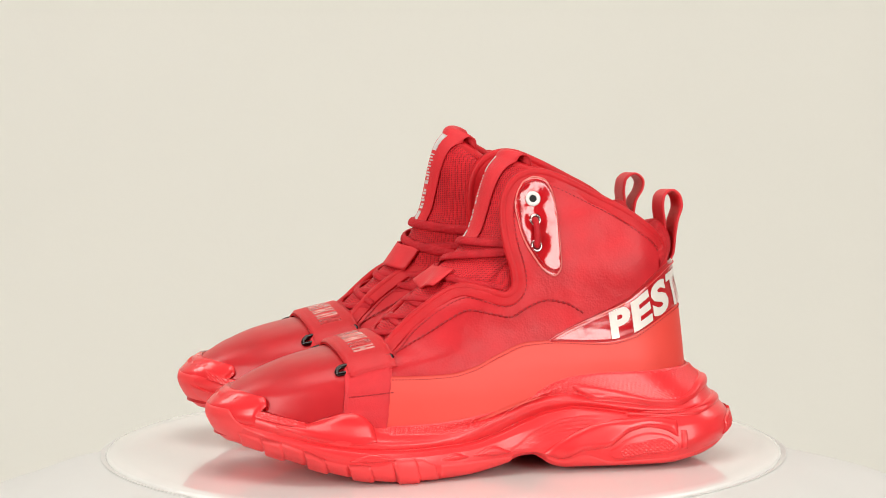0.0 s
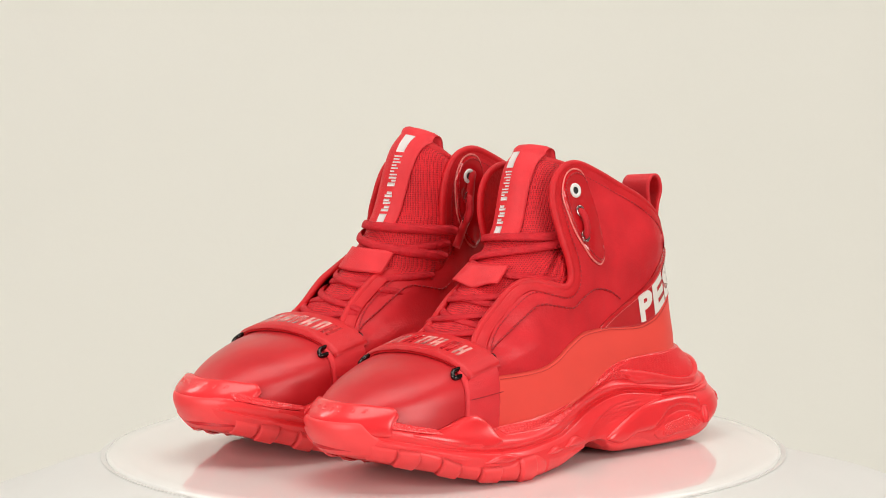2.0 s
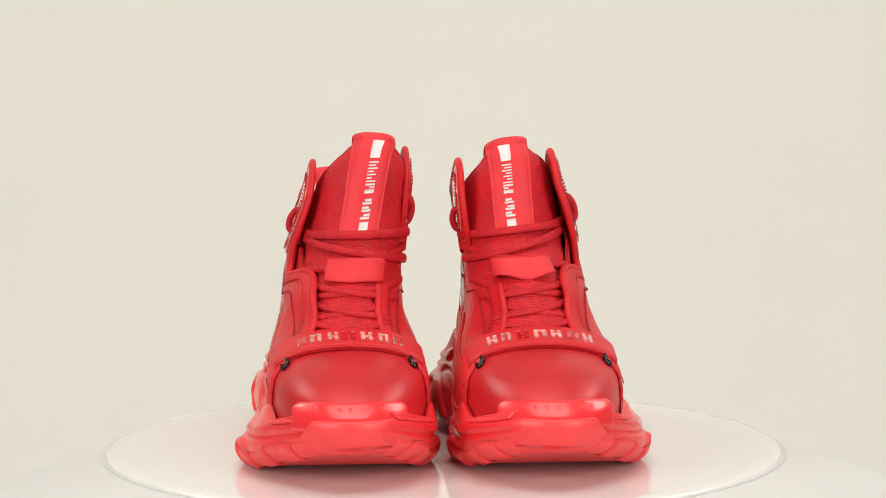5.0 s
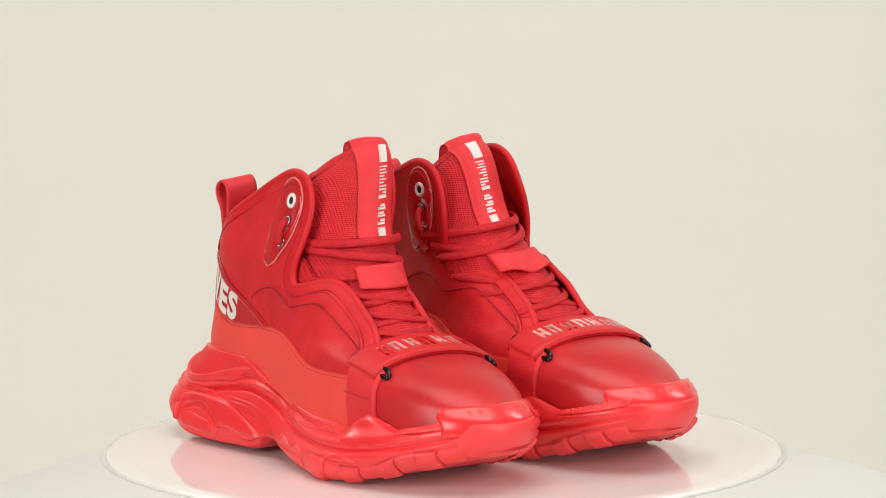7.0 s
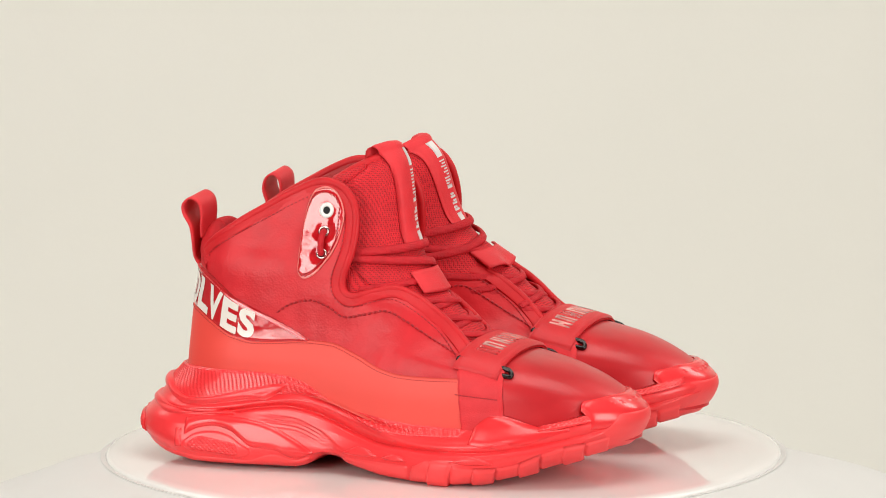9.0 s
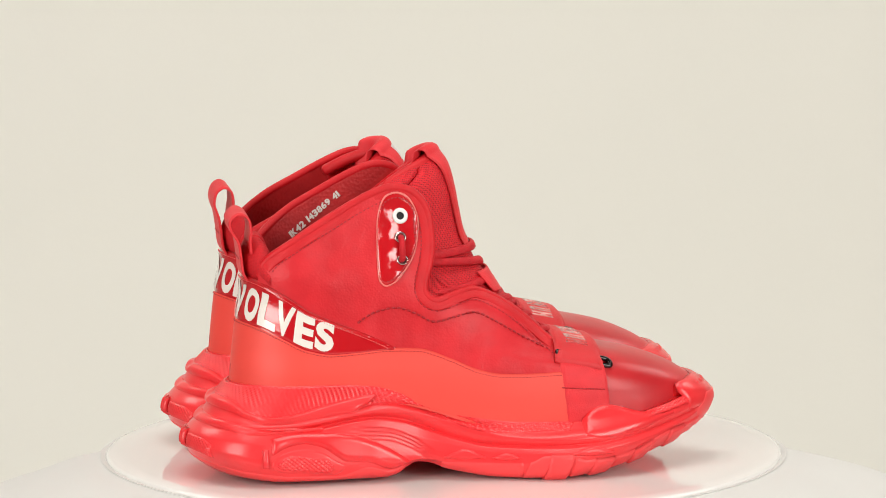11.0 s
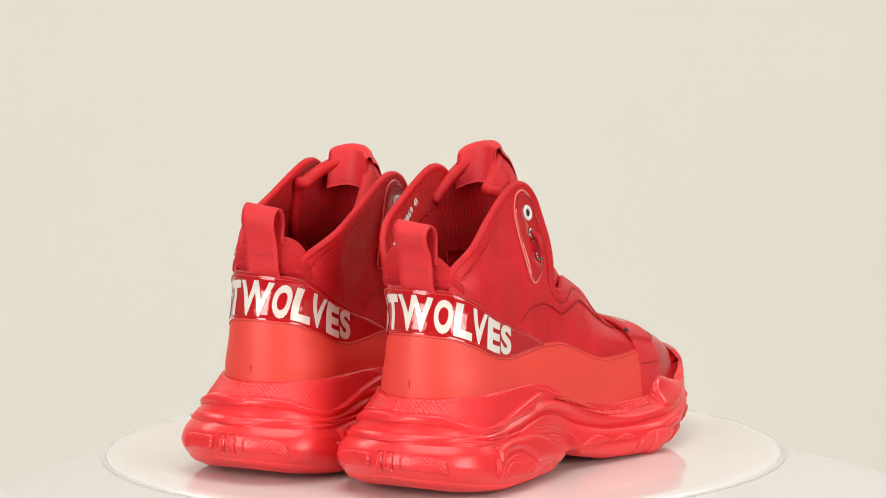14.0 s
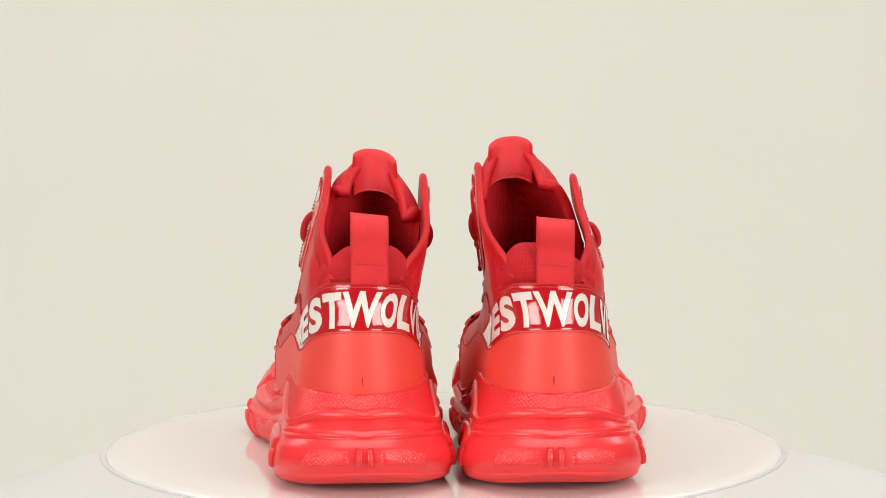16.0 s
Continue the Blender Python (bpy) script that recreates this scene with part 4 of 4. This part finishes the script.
    for k, s_ in enumerate((0.10, 0.19, 0.28)):
        lace_row(s_ - 0.035, s_ + 0.045, reach=0.95, lift=3.6, r=2.3)
        lace_row(s_ + 0.050, s_ - 0.030, reach=0.95, lift=2.7, r=2.3)
    lace_row(0.47, 0.37, reach=0.9, lift=3.4)
    lace_row(0.505, 0.52, reach=0.92, lift=4.6, r=2.7)
    lace_row(0.42, 0.505, reach=0.92, lift=4.2, r=2.7)
    # lace keeper: a short webbing bridge over the tongue
    a = np.linspace(-0.40, 0.36, 26)
    p, n_ = tongue_at(a, np.full(26, 0.385), 4.0 + 2.2 * np.cos(a * 2.6))
    t_, _ = tongue_at(a, np.full(26, 0.44), 4.0 + 2.2 * np.cos(a * 2.6))
    p = p + n_ * ((0.5 if straight_loop else 1.9) * np.sin(np.linspace(0.5, 8, 26)))[:, None]
    band_strip(p, t_ - p, 16.0, 1.0, WEBBING, shoe, "lace_keeper", "webbing lace keeper on the tongue" if straight_loop else "crumpled webbing lace keeper on the tongue")

    # elastic strap over the instep
    nx, ny = 14, 60
    xs = np.linspace(187, 214.5, nx)
    b = np.linspace(-1, 1, ny)
    P = np.zeros((nx, ny, 3))
    for i, x_ in enumerate(xs):
        zr = float(STRAP_TOP(x_))
        zs = 62.6 + (200 - x_) * 0.2
        P[i] = np.stack([np.full(ny, x_) - 3.0 * np.abs(b) ** 2, 43.2 * np.sin(b * 1.25) / math.sin(1.25), zs + (zr - zs) * (np.cos(b * 1.57) ** 0.75)], -1)
    N = np.cross(np.gradient(P, axis=0), np.gradient(P, axis=1))
    N /= np.linalg.norm(N, axis=-1)[..., None] + 1e-9
    N *= np.sign(N[7, 30, 2])
    strap = part("strap", *pad(P, N, 1.6, 1.2, 1.4), ELASTIC, shoe, "red elastic strap with worn foil print over the instep")
    # worn print on the strap: blocks that cannot be read
    widths = [0.95, 0.8, 0.9, 1.0, 0.8, 0.95, 0.85]
    at = -0.60
    for k, w_ in enumerate(widths):
        b0, b1 = at, at + 0.135 * w_
        at += 0.175
        for (x0, x1, c0, c1) in ((3.5, 9.5, 0.0, 0.34), (3.5, 9.5, 0.62, 1.0), (3.5 if k % 2 else 6.0, 4.9 if k % 2 else 7.4, 0.3, 0.66)):
            ii = np.linspace(x0, x1, 6)
            jj = np.linspace(b0 + (b1 - b0) * c0, b0 + (b1 - b0) * c1, 6)
            Q = np.zeros((6, 6, 3))
            QN = np.zeros((6, 6, 3))
            for q1, i_ in enumerate(ii):
                for q2, j_ in enumerate(jj):
                    jf = (j_ + 1) / 2 * (ny - 1)
                    a0, c0_ = int(i_), int(jf)
                    fa, fc = i_ - a0, jf - c0_
                    for arr, out in ((P, Q), (N, QN)):
                        out[q1, q2] = ((arr[a0, c0_] * (1 - fa) + arr[a0 + 1, c0_] * fa) * (1 - fc)
                                       + (arr[a0, c0_ + 1] * (1 - fa) + arr[a0 + 1, c0_ + 1] * fa) * fc)
            # pink bars carry a painted reflection, the red ones none
            part("printed_bar", *pad(Q + QN * 1.66, QN, 0.1, 0.2, 0.05), LIT_FOIL if (k + int(mir > 0)) % 3 else RED_FOIL, strap)

    # insole deep inside
    xs = np.linspace(10, 150, 30)
    v = np.concatenate([np.stack([xs, upper_y(xs, np.full(30, 62.0)) - 3, np.full(30, 62.0)], -1), np.stack([xs, -upper_y(xs, np.full(30, 62.0)) + 3, np.full(30, 62.0)], -1)])
    part("insole", v, [(i, 30 + i, 31 + i, i + 1) for i in range(29)], BLACK, shoe, "black insole")
    return shoe


# where each heel stands on the plate when the clip starts, and the way of its toes
SEAT_LEFT = pose(0.1422, -0.0191, 0.001, 0, 0, 193.65)
SEAT_RIGHT = pose(0.1215, 0.0872, 0.001, 0, 0, 192.4)
left_shoe = build_sneaker(1, "red leather high-top sneaker with crumpled lace keeper, on the turntable", False)
right_shoe = build_sneaker(-1, "red leather high-top sneaker with size print inside, on the turntable", True)
left_shoe.matrix_world = SEAT_LEFT
right_shoe.matrix_world = SEAT_RIGHT

# size print inside one shoe, along the inner side's lining
Side.mir, Side.slouch = -1, (-0.3, -0.125)
made, total = letters("IK42 143869 41", 4.2, 3.0)
for v, f in made:
    q = v[:, 0] / 43.0
    P, N = on_form("upper", 43.0 + 33.8 * q - 0.55 * v[:, 1], 129.0 + 26.8 * q + 0.75 * v[:, 1], -1, -3.1)
    part("size_letter", P, f, PRINT, right_shoe, flat=True)
Side.mir, Side.slouch = 1, (0.0, 0.0)


# ---- the turntable, the sheet below it, and the studio ----
def lathe(name, prof, mat, k=160, parent=None):
    p = np.array(prof, float)
    th = np.linspace(0, 2 * np.pi, k, endpoint=False)
    v = np.stack([p[:, None, 0] * np.cos(th), p[:, None, 0] * np.sin(th), p[:, None, 1] + 0 * th], -1) * 1000
    f = grid_faces(len(p), k, ring_m=True)
    return part(name, v.reshape(-1, 3), f, mat, parent)


turntable = new("turntable")
tagged(turntable, "round glossy white turntable plate carrying the sneakers", "turntable")
lathe("plate", [(0.0002, 0.0), (0.190, 0.0), (0.1995, -0.0003), (0.2015, -0.001), (0.2022, -0.0022), (0.2018, -0.004), (0.198, -0.006), (0.0002, -0.006)][::-1], PLATE, parent=turntable)
lathe("hub", [(0.0002, -0.0061), (0.15, -0.0061), (0.15, -0.011), (0.0002, -0.011)][::-1], PLATE, parent=turntable)

def drape(prof, k=200):
    """The sheet: level beside the plate, falling all round and a little faster behind it."""
    p = spline(prof, 80)[::-1]
    th = np.linspace(0, 2 * np.pi, k, endpoint=False)
    x, y = p[:, None, 0] * np.cos(th), p[:, None, 0] * np.sin(th)
    back = np.clip(y, 0, None)
    fall = 0.22 * back ** 2 / (back + 0.012) * smooth(0.2035, 0.209, p[:, None, 0])
    waves = 0.0011 * smooth(0.215, 0.25, p[:, None, 0]) * (np.sin(7 * th + 1.0) + 0.7 * np.sin(11 * th + 2.2))[None]
    v = np.stack([x, y, p[:, None, 1] - fall + waves], -1) * 1000
    return part("table_sheet", v.reshape(-1, 3), grid_faces(len(p), k, ring_m=True), CLOTH, None)


sheet = drape([(0.0002, -0.0115), (0.155, -0.0115), (0.175, -0.0085), (0.2030, -0.0020), (0.2060, -0.0026), (0.2215, -0.0058), (0.249, -0.0140), (0.266, -0.0195), (0.34, -0.046), (0.45, -0.086), (0.60, -0.15), (0.75, -0.26), (0.80, -0.42), (0.82, -0.90)])
tagged(sheet, "white sheet draped over the round stand under the turntable", "sheet")


def slab(name, verts, faces, mat, label):
    ob = part(name, np.array(verts) * 1000, faces, mat, None, flat=False)
    return tagged(ob, label, name.split("_")[0], kind="structure")


# paper backdrop: a wall that sweeps into the floor
xs = np.linspace(-3.4, 3.4, 24)
sweep = [(-4.2, -0.9), (0.8, -0.9), (1.6, -0.86), (2.2, -0.6), (2.5, -0.1), (2.6, 0.5), (2.62, 2.6)]
sw = spline(sweep, 60)
v = np.array([[(x, a, b) for a, b in sw] for x in xs])
slab("backdrop", v.reshape(-1, 3), grid_faces(24, 60), PAPER, "seamless ivory paper backdrop")


def wall(name, x0, x1, y0, y1, z0, z1, label):
    v = [(x, y, z) for x in (x0, x1) for y in (y0, y1) for z in (z0, z1)]
    f = [(0, 1, 3, 2), (4, 6, 7, 5), (0, 4, 5, 1), (2, 3, 7, 6), (1, 5, 7, 3), (0, 2, 6, 4)]
    ob = part(name, np.array(v) * 1000, f, WALL, None, flat=True)
    return tagged(ob, label, name.split("_")[0], kind="structure")


# added room around the set, out of view; its grey holds down the fill
wall("wall_west", -3.55, -3.45, -4.3, 2.8, -0.9, 2.6, "unseen grey studio wall added to limit bounced light")
wall("wall_east", 3.45, 3.55, -4.3, 2.8, -0.9, 2.6, "unseen grey studio wall added to limit bounced light")
wall("wall_south", -3.45, 3.45, -4.4, -4.3, -0.9, 2.6, "unseen grey studio wall added to limit bounced light")
wall("wall_north", -3.45, 3.45, 2.7, 2.8, -0.9, 2.6, "unseen grey studio wall added to limit bounced light")
wall("ceiling", -3.55, 3.55, -4.4, 2.8, 2.6, 2.7, "unseen grey studio ceiling added to limit bounced light")
wall("floor", -3.55, 3.55, -4.4, 2.8, -1.0, -0.905, "unseen grey studio floor added under the backdrop")


def motions():
    """The plate turns steadily, and the shoes ride on it."""
    steps = [i * 0.25 for i in range(65)]
    walk(turntable, [(t, pose(0, 0, 0, 0, 0, SPIN * t)) for t in steps])
    walk(left_shoe, [(t, pose(0, 0, 0, 0, 0, SPIN * t) @ SEAT_LEFT) for t in steps])
    walk(right_shoe, [(t, pose(0, 0, 0, 0, 0, SPIN * t) @ SEAT_RIGHT) for t in steps])


motions()
